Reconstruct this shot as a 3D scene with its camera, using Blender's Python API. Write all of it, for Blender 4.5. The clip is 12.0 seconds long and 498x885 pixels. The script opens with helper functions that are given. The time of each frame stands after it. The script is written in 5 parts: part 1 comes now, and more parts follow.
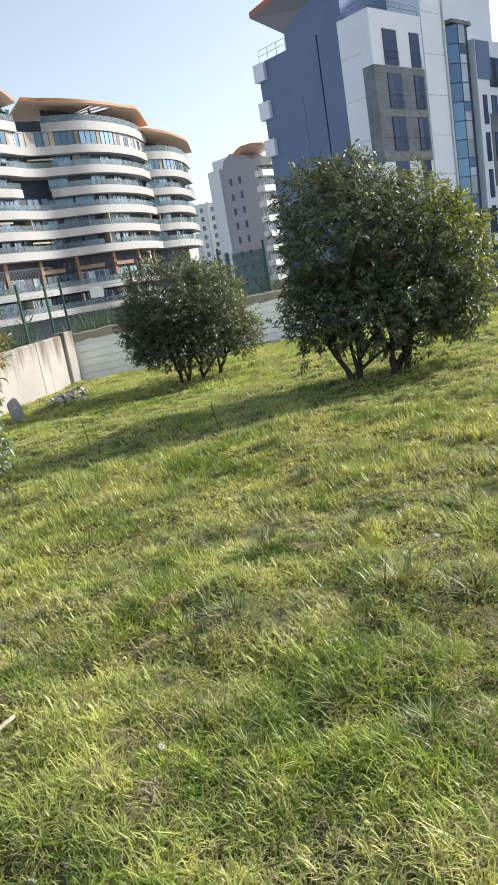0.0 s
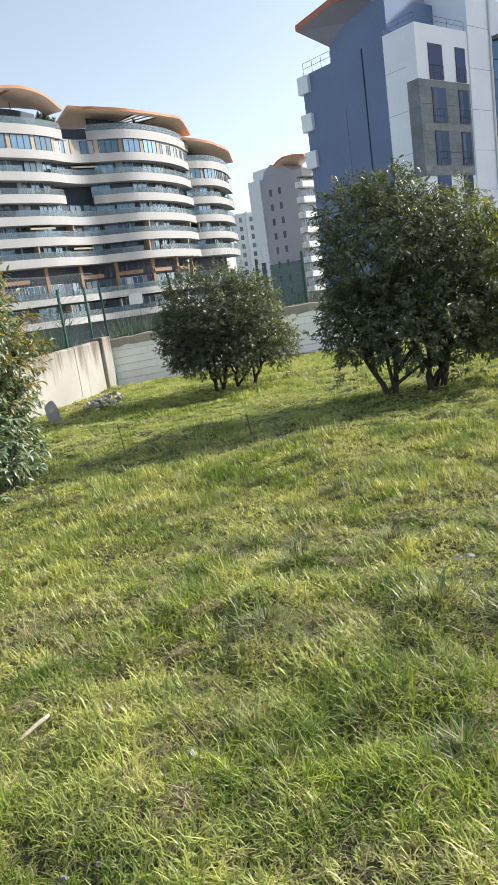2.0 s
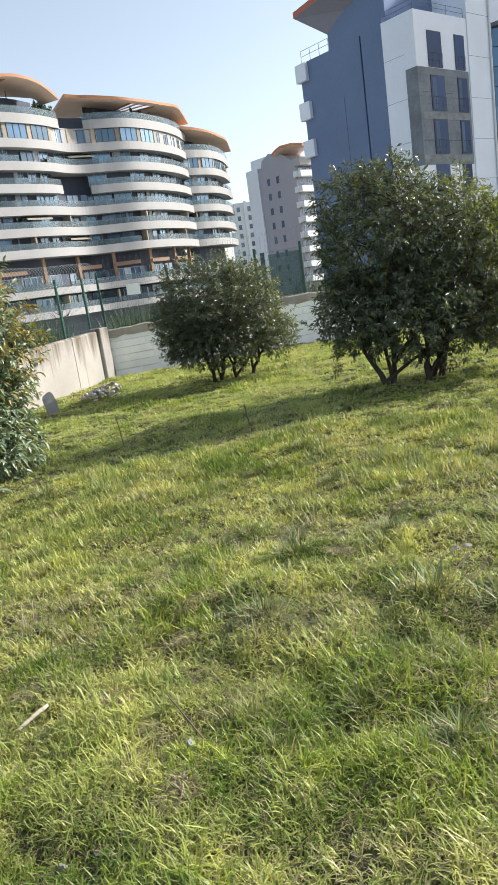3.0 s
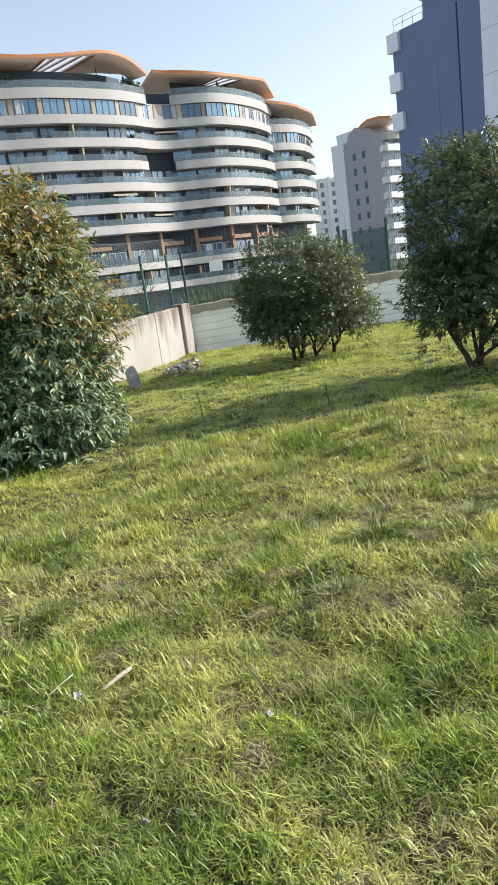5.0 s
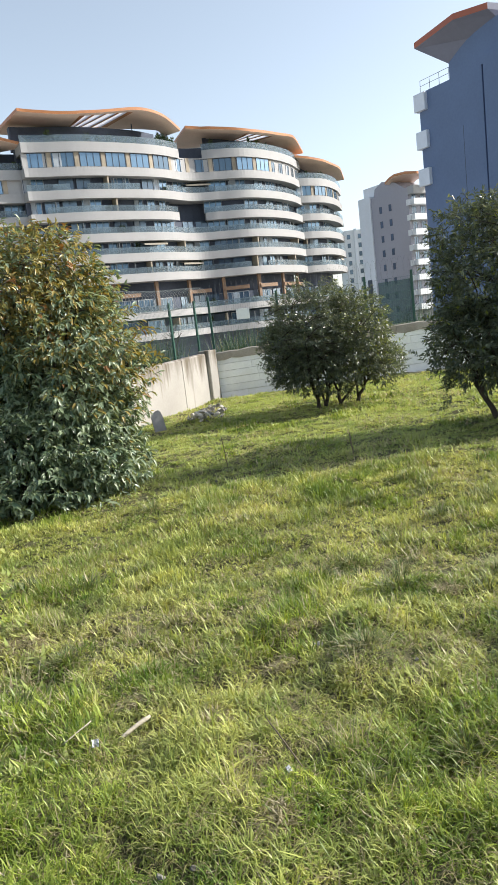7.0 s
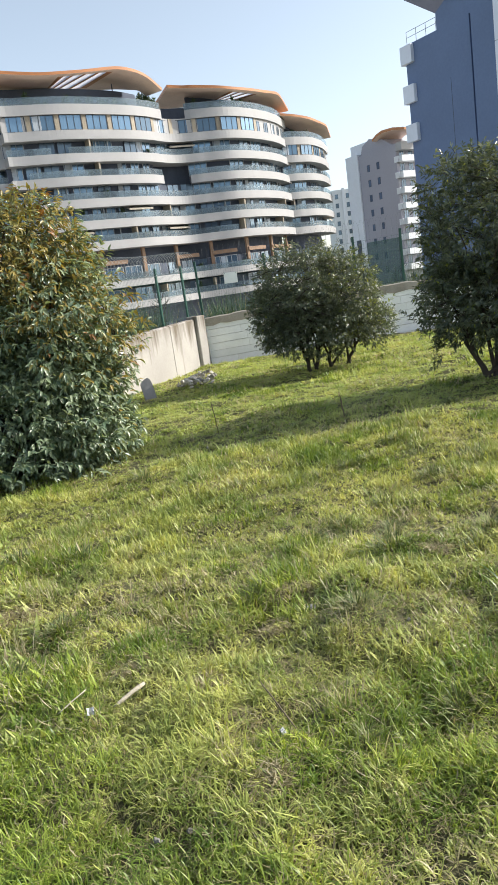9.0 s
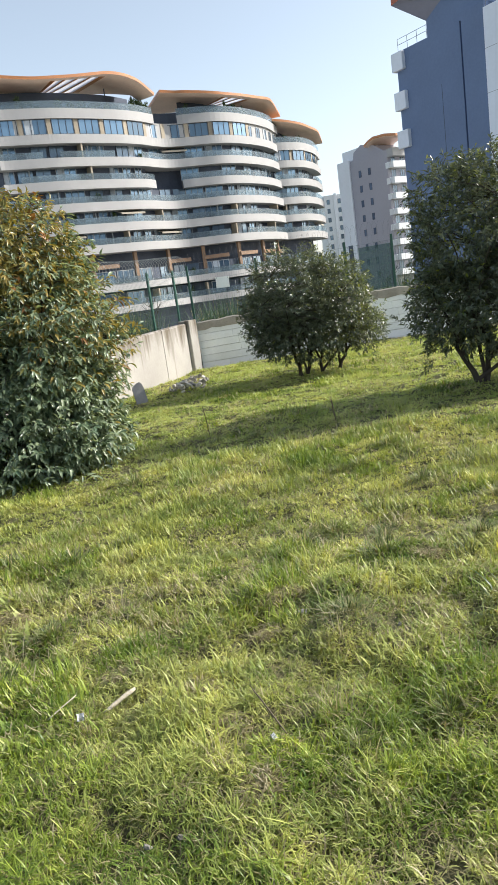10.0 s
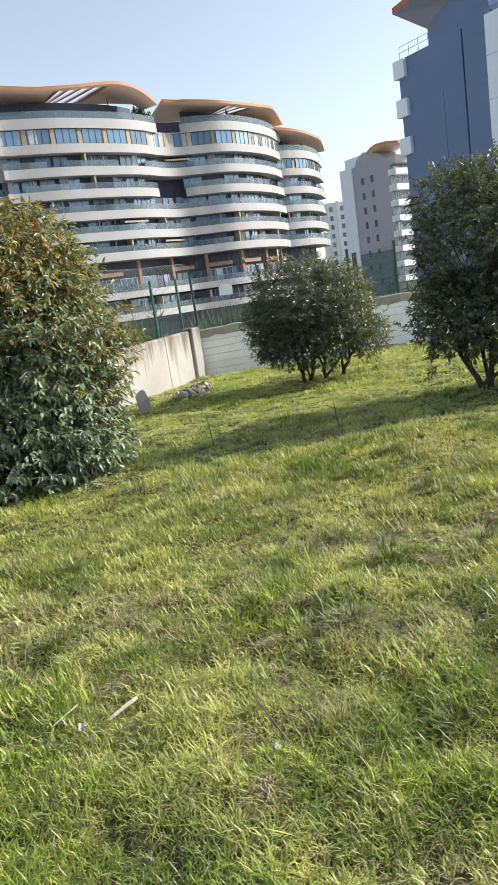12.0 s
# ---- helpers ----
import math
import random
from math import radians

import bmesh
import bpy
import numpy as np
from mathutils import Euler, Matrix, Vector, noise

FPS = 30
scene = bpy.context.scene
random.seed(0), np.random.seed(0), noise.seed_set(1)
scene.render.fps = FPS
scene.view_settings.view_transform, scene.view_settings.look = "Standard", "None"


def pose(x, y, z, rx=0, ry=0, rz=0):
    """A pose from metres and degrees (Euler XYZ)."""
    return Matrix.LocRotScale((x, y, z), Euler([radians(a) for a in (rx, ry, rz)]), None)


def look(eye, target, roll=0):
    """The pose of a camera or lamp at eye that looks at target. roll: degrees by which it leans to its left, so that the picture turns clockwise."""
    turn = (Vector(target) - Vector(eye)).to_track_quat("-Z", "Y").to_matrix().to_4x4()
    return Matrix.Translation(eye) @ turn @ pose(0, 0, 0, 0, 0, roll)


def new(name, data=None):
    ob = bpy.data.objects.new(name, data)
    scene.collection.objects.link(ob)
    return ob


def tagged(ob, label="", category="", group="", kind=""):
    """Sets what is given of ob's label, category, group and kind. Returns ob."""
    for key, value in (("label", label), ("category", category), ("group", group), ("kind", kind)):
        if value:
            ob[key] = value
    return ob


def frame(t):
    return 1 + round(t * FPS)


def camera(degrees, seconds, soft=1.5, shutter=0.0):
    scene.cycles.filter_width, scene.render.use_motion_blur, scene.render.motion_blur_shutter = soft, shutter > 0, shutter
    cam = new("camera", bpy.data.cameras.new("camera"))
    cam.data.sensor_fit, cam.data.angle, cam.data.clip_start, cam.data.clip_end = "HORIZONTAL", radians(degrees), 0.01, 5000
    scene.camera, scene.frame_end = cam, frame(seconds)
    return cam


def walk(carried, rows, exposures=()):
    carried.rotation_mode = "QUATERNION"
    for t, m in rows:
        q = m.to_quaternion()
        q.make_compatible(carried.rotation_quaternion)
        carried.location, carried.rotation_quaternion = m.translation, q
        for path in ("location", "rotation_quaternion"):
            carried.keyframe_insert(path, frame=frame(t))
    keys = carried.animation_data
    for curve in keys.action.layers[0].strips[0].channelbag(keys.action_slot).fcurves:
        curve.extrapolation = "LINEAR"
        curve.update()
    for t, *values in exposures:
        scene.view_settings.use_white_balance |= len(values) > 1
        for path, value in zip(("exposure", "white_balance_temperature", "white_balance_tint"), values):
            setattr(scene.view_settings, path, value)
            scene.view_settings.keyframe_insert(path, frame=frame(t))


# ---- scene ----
cam = camera(39.0, 12.0, soft=0.6)
PATH = [
    (0, (0.0, 0.0, 1.55), (0.0, 1.95, 1.103), -9.7),
    (0.5, (-0.013, -0.017, 1.562), (-0.058, 1.94, 1.151), -9.4),
    (1, (-0.024, -0.031, 1.57), (-0.074, 1.928, 1.168), -8.8),
    (1.5, (-0.034, -0.032, 1.574), (-0.11, 1.923, 1.163), -8.6),
    (2, (-0.036, -0.036, 1.58), (-0.117, 1.92, 1.171), -8.1),
    (2.5, (-0.029, -0.03, 1.577), (-0.106, 1.922, 1.148), -8.3),
    (4.5, (-0.061, -0.048, 1.586), (-0.256, 1.894, 1.148), -7.0),
    (5, (-0.079, -0.045, 1.582), (-0.376, 1.877, 1.116), -7.7),
    (5.5, (-0.064, 0.008, 1.561), (-0.308, 1.935, 1.086), -8.1),
    (6, (-0.041, -0.02, 1.582), (-0.365, 1.898, 1.117), -8.1),
    (6.5, (-0.067, -0.054, 1.595), (-0.403, 1.887, 1.249), -7.1),
    (7, (-0.083, -0.069, 1.601), (-0.432, 1.872, 1.269), -6.7),
    (9, (-0.067, -0.027, 1.588), (-0.405, 1.897, 1.158), -8.2),
    (9.5, (-0.06, -0.031, 1.59), (-0.369, 1.901, 1.176), -8.3),
    (10, (-0.064, -0.026, 1.588), (-0.378, 1.904, 1.167), -8.0),
    (10.5, (-0.065, -0.025, 1.586), (-0.378, 1.904, 1.158), -7.9),
    (11, (-0.063, -0.019, 1.582), (-0.364, 1.911, 1.154), -7.9),
    (11.5, (-0.057, -0.028, 1.59), (-0.379, 1.908, 1.207), -8.1),
    (12, (-0.057, -0.012, 1.583), (-0.38, 1.921, 1.183), -8.3),
]
walk(cam, [(t, look(eye, target, roll)) for t, eye, target, roll in PATH])

# ---------------------------------------------------------------- light
SUN_AZ, SUN_EL = radians(16.0), radians(33.5)      # azimuth from +x towards +y
world = bpy.data.worlds.new("sky")
scene.world = world
world.use_nodes = True
wn = world.node_tree.nodes
sky = wn.new("ShaderNodeTexSky")
sky.sky_type = "NISHITA"
sky.sun_disc = False
sky.sun_elevation = SUN_EL
sky.sun_rotation = radians(90.0) - SUN_AZ
sky.altitude = 60.0
sky.air_density = 0.9
sky.dust_density = 1.5
sky.ozone_density = 0.8
wn["Background"].inputs["Strength"].default_value = 0.15
haze = wn.new("ShaderNodeHueSaturation")
haze.inputs["Hue"].default_value = 0.49
haze.inputs["Saturation"].default_value = 0.63
haze.inputs["Value"].default_value = 0.73
world.node_tree.links.new(sky.outputs["Color"], haze.inputs["Color"])
world.node_tree.links.new(haze.outputs["Color"], wn["Background"].inputs["Color"])

sun = new("sun", bpy.data.lights.new("sun", "SUN"))
sun.data.energy = 3.0
sun.data.angle = radians(0.55)
sun.data.color = (1.0, 0.95, 0.87)
sun.matrix_world = look((30 * math.cos(SUN_AZ), 30 * math.sin(SUN_AZ), 30 * math.tan(SUN_EL)), (0, 0, 0))
scene.view_settings.exposure = 1.18


# ---------------------------------------------------------------- materials
def mat(name, color, rough=0.8, metal=0.0, var=0.25, scale=2.0, fine=40.0, bump=0.15, spec=0.5, island=0.0, rnd=0.0):
    """Painted or mineral surface with broad stains, fine grain and relief."""
    m = bpy.data.materials.new(name)
    m.use_nodes = True
    nt = m.node_tree
    b = nt.nodes["Principled BSDF"]
    b.inputs["Metallic"].default_value = metal
    b.inputs["Specular IOR Level"].default_value = spec
    geo = nt.nodes.new("ShaderNodeNewGeometry")
    n1, n2 = nt.nodes.new("ShaderNodeTexNoise"), nt.nodes.new("ShaderNodeTexNoise")
    for n, s, d in ((n1, scale, 4.0), (n2, fine, 3.0)):
        n.inputs["Scale"].default_value = s
        n.inputs["Detail"].default_value = d
        nt.links.new(geo.outputs["Position"], n.inputs["Vector"])
    add = nt.nodes.new("ShaderNodeMath")
    add.operation = "MULTIPLY_ADD"
    nt.links.new(n2.outputs["Fac"], add.inputs[0])
    add.inputs[1].default_value = 0.45
    nt.links.new(n1.outputs["Fac"], add.inputs[2])
    val = nt.nodes.new("ShaderNodeMapRange")
    val.inputs["From Min"].default_value, val.inputs["From Max"].default_value = 0.35, 1.1
    val.inputs["To Min"].default_value, val.inputs["To Max"].default_value = 1.0 - var, 1.0 + var
    nt.links.new(add.outputs[0], val.inputs["Value"])
    last = val.outputs["Result"]
    for amount, node, out in ((island, "ShaderNodeNewGeometry", "Random Per Island"), (rnd, "ShaderNodeObjectInfo", "Random")):
        if amount:
            src = geo if node == "ShaderNodeNewGeometry" else nt.nodes.new(node)
            r = nt.nodes.new("ShaderNodeMapRange")
            r.inputs["To Min"].default_value, r.inputs["To Max"].default_value = 1.0 - amount, 1.0 + amount
            nt.links.new(src.outputs[out], r.inputs["Value"])
            mul = nt.nodes.new("ShaderNodeMath")
            mul.operation = "MULTIPLY"
            nt.links.new(last, mul.inputs[0])
            nt.links.new(r.outputs["Result"], mul.inputs[1])
            last = mul.outputs[0]
    sc = nt.nodes.new("ShaderNodeVectorMath")
    sc.operation = "SCALE"
    sc.inputs[0].default_value = color
    nt.links.new(last, sc.inputs["Scale"])
    nt.links.new(sc.outputs["Vector"], b.inputs["Base Color"])
    rr = nt.nodes.new("ShaderNodeMapRange")
    rr.inputs["To Min"].default_value, rr.inputs["To Max"].default_value = max(rough - 0.12, 0.02), min(rough + 0.12, 1.0)
    nt.links.new(n1.outputs["Fac"], rr.inputs["Value"])
    nt.links.new(rr.outputs["Result"], b.inputs["Roughness"])
    if bump:
        bp = nt.nodes.new("ShaderNodeBump")
        bp.inputs["Strength"].default_value = bump
        bp.inputs["Distance"].default_value = 0.02
        nt.links.new(add.outputs[0], bp.inputs["Height"])
        nt.links.new(bp.outputs["Normal"], b.inputs["Normal"])
    return m


def leaf_mat(name, dark, light, rough=0.38, through_light=0.3, patch=0.0, patch_color=(0.3, 0.2, 0.05), patch_scale=0.8, spec=0.5, deep=None):
    """Thin leaf: colour varies leaf by leaf, some light passes through."""
    m = bpy.data.materials.new(name)
    m.use_nodes = True
    nt = m.node_tree
    b = nt.nodes["Principled BSDF"]
    geo = nt.nodes.new("ShaderNodeNewGeometry")
    mix = nt.nodes.new("ShaderNodeMix")
    mix.data_type = "RGBA"
    mix.inputs["A"].default_value, mix.inputs["B"].default_value = (*dark, 1), (*light, 1)
    nt.links.new(geo.outputs["Random Per Island"], mix.inputs["Factor"])
    last = mix.outputs["Result"]
    if patch:
        for k, (sc, col, amount) in enumerate(((patch_scale, patch_color, patch), (patch_scale * 5.3, tuple(c * 0.75 for c in patch_color), patch * 0.7)) + (((2.1, deep, 0.75), (10.0, deep, 0.4)) if deep else ())):
            n = nt.nodes.new("ShaderNodeTexNoise")
            n.inputs["Scale"].default_value = sc
            n.inputs["Detail"].default_value = 3.0
            nt.links.new(geo.outputs["Position"], n.inputs["Vector"])
            jit = nt.nodes.new("ShaderNodeMath")
            jit.operation = "MULTIPLY_ADD"
            nt.links.new(geo.outputs["Random Per Island"], jit.inputs[0])
            jit.inputs[1].default_value = 0.22
            nt.links.new(n.outputs["Fac"], jit.inputs[2])
            r = nt.nodes.new("ShaderNodeMapRange")
            r.inputs["From Min"].default_value, r.inputs["From Max"].default_value = 0.5, 0.82
            r.inputs["To Max"].default_value = amount
            nt.links.new(jit.outputs[0], r.inputs["Value"])
            mx = nt.nodes.new("ShaderNodeMix")
            mx.data_type = "RGBA"
            nt.links.new(r.outputs["Result"], mx.inputs["Factor"])
            nt.links.new(last, mx.inputs["A"])
            mx.inputs["B"].default_value = (*col, 1)
            last = mx.outputs["Result"]
    nt.links.new(last, b.inputs["Base Color"])
    b.inputs["Roughness"].default_value = rough
    b.inputs["Specular IOR Level"].default_value = spec
    tr = nt.nodes.new("ShaderNodeBsdfTranslucent")
    bright = nt.nodes.new("ShaderNodeVectorMath")
    bright.operation = "MULTIPLY"
    bright.inputs[1].default_value = (1.9, 1.7, 0.8)
    nt.links.new(last, bright.inputs[0])
    nt.links.new(bright.outputs["Vector"], tr.inputs["Color"])
    ms = nt.nodes.new("ShaderNodeMixShader")
    ms.inputs["Fac"].default_value = through_light
    nt.links.new(b.outputs["BSDF"], ms.inputs[1])
    nt.links.new(tr.outputs["BSDF"], ms.inputs[2])
    nt.links.new(ms.outputs["Shader"], nt.nodes["Material Output"].inputs["Surface"])
    return m


def glass_mat(name, color, rough=0.06, see=0.0, metal=0.0, spec=0.6):
    """Window glass: dark and glossy, or with some of the room seen through it."""
    m = bpy.data.materials.new(name)
    m.use_nodes = True
    nt = m.node_tree
    b = nt.nodes["Principled BSDF"]
    b.inputs["Roughness"].default_value = rough
    b.inputs["Specular IOR Level"].default_value = spec
    b.inputs["Metallic"].default_value = metal
    info = nt.nodes.new("ShaderNodeObjectInfo")
    r = nt.nodes.new("ShaderNodeMapRange")
    r.inputs["To Min"].default_value, r.inputs["To Max"].default_value = 0.6, 1.4
    nt.links.new(info.outputs["Random"], r.inputs["Value"])
    sc = nt.nodes.new("ShaderNodeVectorMath")
    sc.operation = "SCALE"
    sc.inputs[0].default_value = color
    nt.links.new(r.outputs["Result"], sc.inputs["Scale"])
    nt.links.new(sc.outputs["Vector"], b.inputs["Base Color"])
    if see:
        t = nt.nodes.new("ShaderNodeBsdfTransparent")
        t.inputs["Color"].default_value = (0.90, 0.95, 0.96, 1)
        ms = nt.nodes.new("ShaderNodeMixShader")
        ms.inputs["Fac"].default_value = see
        nt.links.new(b.outputs["BSDF"], ms.inputs[1])
        nt.links.new(t.outputs["BSDF"], ms.inputs[2])
        nt.links.new(ms.outputs["Shader"], nt.nodes["Material Output"].inputs["Surface"])
    return m


SOIL = mat("soil_with_thatch", (0.085, 0.082, 0.034), 0.95, var=0.6, scale=3.5, fine=70, bump=0.9)
BLOCK = mat("whitewashed_block", (0.88, 0.875, 0.865), 0.9, var=0.12, scale=2.0, fine=22, bump=0.4, rnd=0.05)
LIME_MORTAR = mat("pale_mortar", (0.60, 0.58, 0.55), 0.95, var=0.35, scale=4, fine=40, bump=0.4)
COPING = mat("stained_cement", (0.35, 0.31, 0.26), 0.95, var=0.45, scale=2.2, fine=30, bump=0.4)
MORTAR = mat("grey_mortar", (0.30, 0.29, 0.27), 0.95, var=0.3, scale=4, fine=40, bump=0.4)
FENCE_GREEN = mat("green_coated_steel", (0.02, 0.075, 0.055), 0.45, var=0.2, bump=0.0)
WIRE = mat("galvanised_wire", (0.36, 0.38, 0.38), 0.5, metal=0.3, var=0.15, bump=0.0)
# Darker copy of WIRE for the coil on the block wall.
WIRE_DULL = mat("dull_dark_wire", (0.15, 0.155, 0.16), 0.7, metal=0.2, var=0.15, bump=0.0)
WIRE_GREEN = mat("green_coated_wire", (0.04, 0.09, 0.07), 0.5, var=0.1, bump=0.0)
DARK_STEEL = mat("dark_steel", (0.035, 0.04, 0.05), 0.45, metal=0.3, bump=0.0)
STONE = mat("pale_rubble", (0.42, 0.395, 0.35), 0.9, var=0.5, scale=9, fine=60, bump=0.8, rnd=0.45)
STONE_GREY = mat("dull_field_stone", (0.19, 0.18, 0.155), 0.95, var=0.5, scale=14, fine=80, bump=0.7, rnd=0.3)
SLATE = mat("grey_sheet", (0.22, 0.22, 0.22), 0.8, var=0.25, scale=4, bump=0.1)
BAND_WHITE = mat("white_cladding", (0.345, 0.343, 0.342), 0.55, var=0.08, scale=0.5, fine=4, bump=0.0)
BEIGE_PANEL = mat("beige_travertine", (0.33, 0.28, 0.21), 0.7, var=0.2, scale=0.6, fine=6, bump=0.0, rnd=0.15)
# Recess shade and bluish haze put into colour; also used for joints and trim.
RECESS = mat("shaded_recess_and_trim", (0.075, 0.09, 0.125), 0.85, var=0.3, scale=0.5, fine=4, bump=0.0)
TIMBER_RED = mat("red_brown_timber", (0.24, 0.15, 0.092), 0.6, var=0.25, scale=0.8, fine=8, bump=0.0)
ROOF_ORANGE = mat("orange_brown_fascia", (0.42, 0.17, 0.06), 0.5, var=0.18, scale=0.3, fine=3, bump=0.0)
SOFFIT = mat("beige_soffit", (0.78, 0.60, 0.50), 0.7, var=0.15, scale=0.3, fine=3, bump=0.0)
SOFFIT_GREY = mat("grey_soffit", (0.24, 0.24, 0.31), 0.7, var=0.15, scale=0.3, fine=3, bump=0.0)
FASCIA_RED = mat("red_fascia", (0.40, 0.11, 0.06), 0.5, var=0.12, scale=0.4, fine=3, bump=0.0)
WIN_FRAME = mat("white_window_frame", (0.36, 0.38, 0.40), 0.45, var=0.08, bump=0.0)
CURTAIN_DIM = mat("dim_curtain", (0.085, 0.12, 0.19), 0.9, var=0.2, scale=2, fine=14, bump=0.0, rnd=0.3)
CURTAIN = mat("pale_curtain", (0.42, 0.46, 0.50), 0.9, var=0.2, scale=2, fine=14, bump=0.0, rnd=0.3)
GLASS_DARK = glass_mat("dark_window_glass", (0.13, 0.185, 0.24), 0.2, metal=0.5)
GLASS_TOWER = glass_mat("blue_grey_window_glass", (0.035, 0.070, 0.16), 0.3, metal=0.0, spec=0.08)
PANE_PALE = glass_mat("pale_reflecting_glass", (0.42, 0.50, 0.58), 0.2, metal=0.5)
PANEL_STAIN = mat("limescale_stained_panel", (0.21, 0.225, 0.235), 0.8, var=0.6, scale=1.6, fine=9, bump=0.0)
GLASS_SKY = glass_mat("sky_reflecting_glass", (0.13, 0.21, 0.29), 0.15, metal=0.5)
GLASS_DIM = glass_mat("dim_window_glass", (0.02, 0.028, 0.045), 0.06, spec=0.12)
GLASS_BLUE = glass_mat("blue_curtain_glass", (0.11, 0.20, 0.32), 0.08, metal=0.5)
GLASS_RAIL = glass_mat("balustrade_glass", (0.15, 0.20, 0.235), 0.2, see=0.58)
SHADE_NET = glass_mat("green_shade_net", (0.13, 0.20, 0.195), 0.9, see=0.55, spec=0.05)
# Slate blue wall colour with the blue of distance haze worked into it.
SLATE_BLUE = mat("slate_blue_render", (0.140, 0.195, 0.325), 0.8, var=0.16, scale=0.25, fine=5, bump=0.0)
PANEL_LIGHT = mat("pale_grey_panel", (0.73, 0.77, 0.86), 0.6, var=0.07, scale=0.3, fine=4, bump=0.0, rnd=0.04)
PANEL_MID = mat("mid_grey_panel", (0.165, 0.185, 0.215), 0.75, var=0.45, scale=0.7, fine=5, bump=0.0)
FAR_GREY = mat("far_grey_render", (0.35, 0.345, 0.39), 0.8, var=0.08, scale=0.1, fine=2, bump=0.0)
FAR_PALE = mat("far_pale_render", (0.74, 0.76, 0.80), 0.8, var=0.08, scale=0.1, fine=2, bump=0.0)
FAR_WHITE = mat("far_white_render", (0.70, 0.72, 0.74), 0.8, var=0.06, scale=0.1, fine=2, bump=0.0)
BARK = mat("grey_brown_bark", (0.050, 0.040, 0.032), 0.9, var=0.35, scale=9, fine=60, bump=0.6)
STALK = mat("dead_stalk", (0.13, 0.10, 0.065), 0.9, var=0.3, scale=6, fine=60, bump=0.2)
STICK_PALE = mat("bleached_wood", (0.44, 0.39, 0.30), 0.85, var=0.2, scale=14, fine=90, bump=0.4)
TISSUE = mat("crumpled_paper", (0.45, 0.46, 0.48), 0.9, var=0.08, bump=0.2)
SIGN_WHITE = mat("white_sheet_sign", (0.86, 0.86, 0.84), 0.6, var=0.08, bump=0.0)
AWNING = mat("cream_awning", (0.45, 0.41, 0.34), 0.8, var=0.1, bump=0.0)
GRASS = leaf_mat("grass_blades", (0.13, 0.185, 0.035), (0.88, 0.88, 0.25), 0.42, 0.24, patch=0.32, patch_color=(0.76, 0.67, 0.34), patch_scale=0.9, spec=0.4, deep=(0.09, 0.17, 0.03))
# Same grass for the far rings and outer yard: darks raised, brights lowered.
GRASS_EVEN = leaf_mat("even_grass_blades", (0.285, 0.37, 0.10), (0.66, 0.73, 0.28), 0.5, 0.28, patch=0.4, patch_color=(0.76, 0.67, 0.34), patch_scale=0.9, spec=0.3, deep=(0.14, 0.22, 0.035))
GRASS_TUFT = leaf_mat("tussock_blades", (0.022, 0.055, 0.014), (0.22, 0.29, 0.10), 0.42, 0.2, patch=0.3, patch_color=(0.40, 0.36, 0.18), patch_scale=3.0, spec=0.4)
GRASS_LUSH = leaf_mat("lush_grass_blades", (0.055, 0.115, 0.012), (0.54, 0.65, 0.09), 0.42, 0.24, patch=0.2, patch_color=(0.62, 0.60, 0.18), patch_scale=1.7, spec=0.4, deep=(0.035, 0.10, 0.014))
REED = leaf_mat("blue_green_reed_leaves", (0.018, 0.045, 0.030), (0.10, 0.17, 0.11), 0.4, 0.2, spec=0.5)
DRY = leaf_mat("dry_blades", (0.24, 0.20, 0.115), (0.56, 0.50, 0.34), 0.6, 0.25)
THATCH = leaf_mat("brown_thatch", (0.09, 0.08, 0.03), (0.33, 0.29, 0.14), 0.7, 0.15)
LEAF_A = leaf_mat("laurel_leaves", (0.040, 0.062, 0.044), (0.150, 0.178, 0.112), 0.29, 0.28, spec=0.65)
# Brighter leaf colour that paints sun onto one side of the laurels.
LEAF_SUNLIT = leaf_mat("sunlit_yellow_green_leaves", (0.11, 0.165, 0.030), (0.25, 0.29, 0.05), 0.36, 0.42)
LEAF_P = leaf_mat("photinia_leaves", (0.065, 0.115, 0.068), (0.27, 0.33, 0.21), 0.3, 0.25, spec=0.65)
LEAF_RED = leaf_mat("photinia_olive_bronze_leaves", (0.15, 0.15, 0.045), (0.29, 0.22, 0.062), 0.36, 0.26)
LEAF_BRONZE = leaf_mat("photinia_red_leaves", (0.17, 0.09, 0.03), (0.28, 0.135, 0.045), 0.36, 0.22)
PLANT = leaf_mat("balcony_plant_leaves", (0.025, 0.05, 0.015), (0.07, 0.11, 0.03), 0.5, 0.2)


def sheet_mat(name, color, share):
    """White translucent roof sheet that lets daylight through."""
    m = bpy.data.materials.new(name)
    m.use_nodes = True
    nt = m.node_tree
    b = nt.nodes["Principled BSDF"]
    b.inputs["Base Color"].default_value = (*color, 1)
    b.inputs["Roughness"].default_value = 0.4
    tr = nt.nodes.new("ShaderNodeBsdfTranslucent")
    tr.inputs["Color"].default_value = (*color, 1)
    ms = nt.nodes.new("ShaderNodeMixShader")
    ms.inputs["Fac"].default_value = share
    nt.links.new(b.outputs["BSDF"], ms.inputs[1])
    nt.links.new(tr.outputs["BSDF"], ms.inputs[2])
    nt.links.new(ms.outputs["Shader"], nt.nodes["Material Output"].inputs["Surface"])
    return m


SKYLIGHT = sheet_mat("skylight_sheet", (0.82, 0.84, 0.87), 0.8)


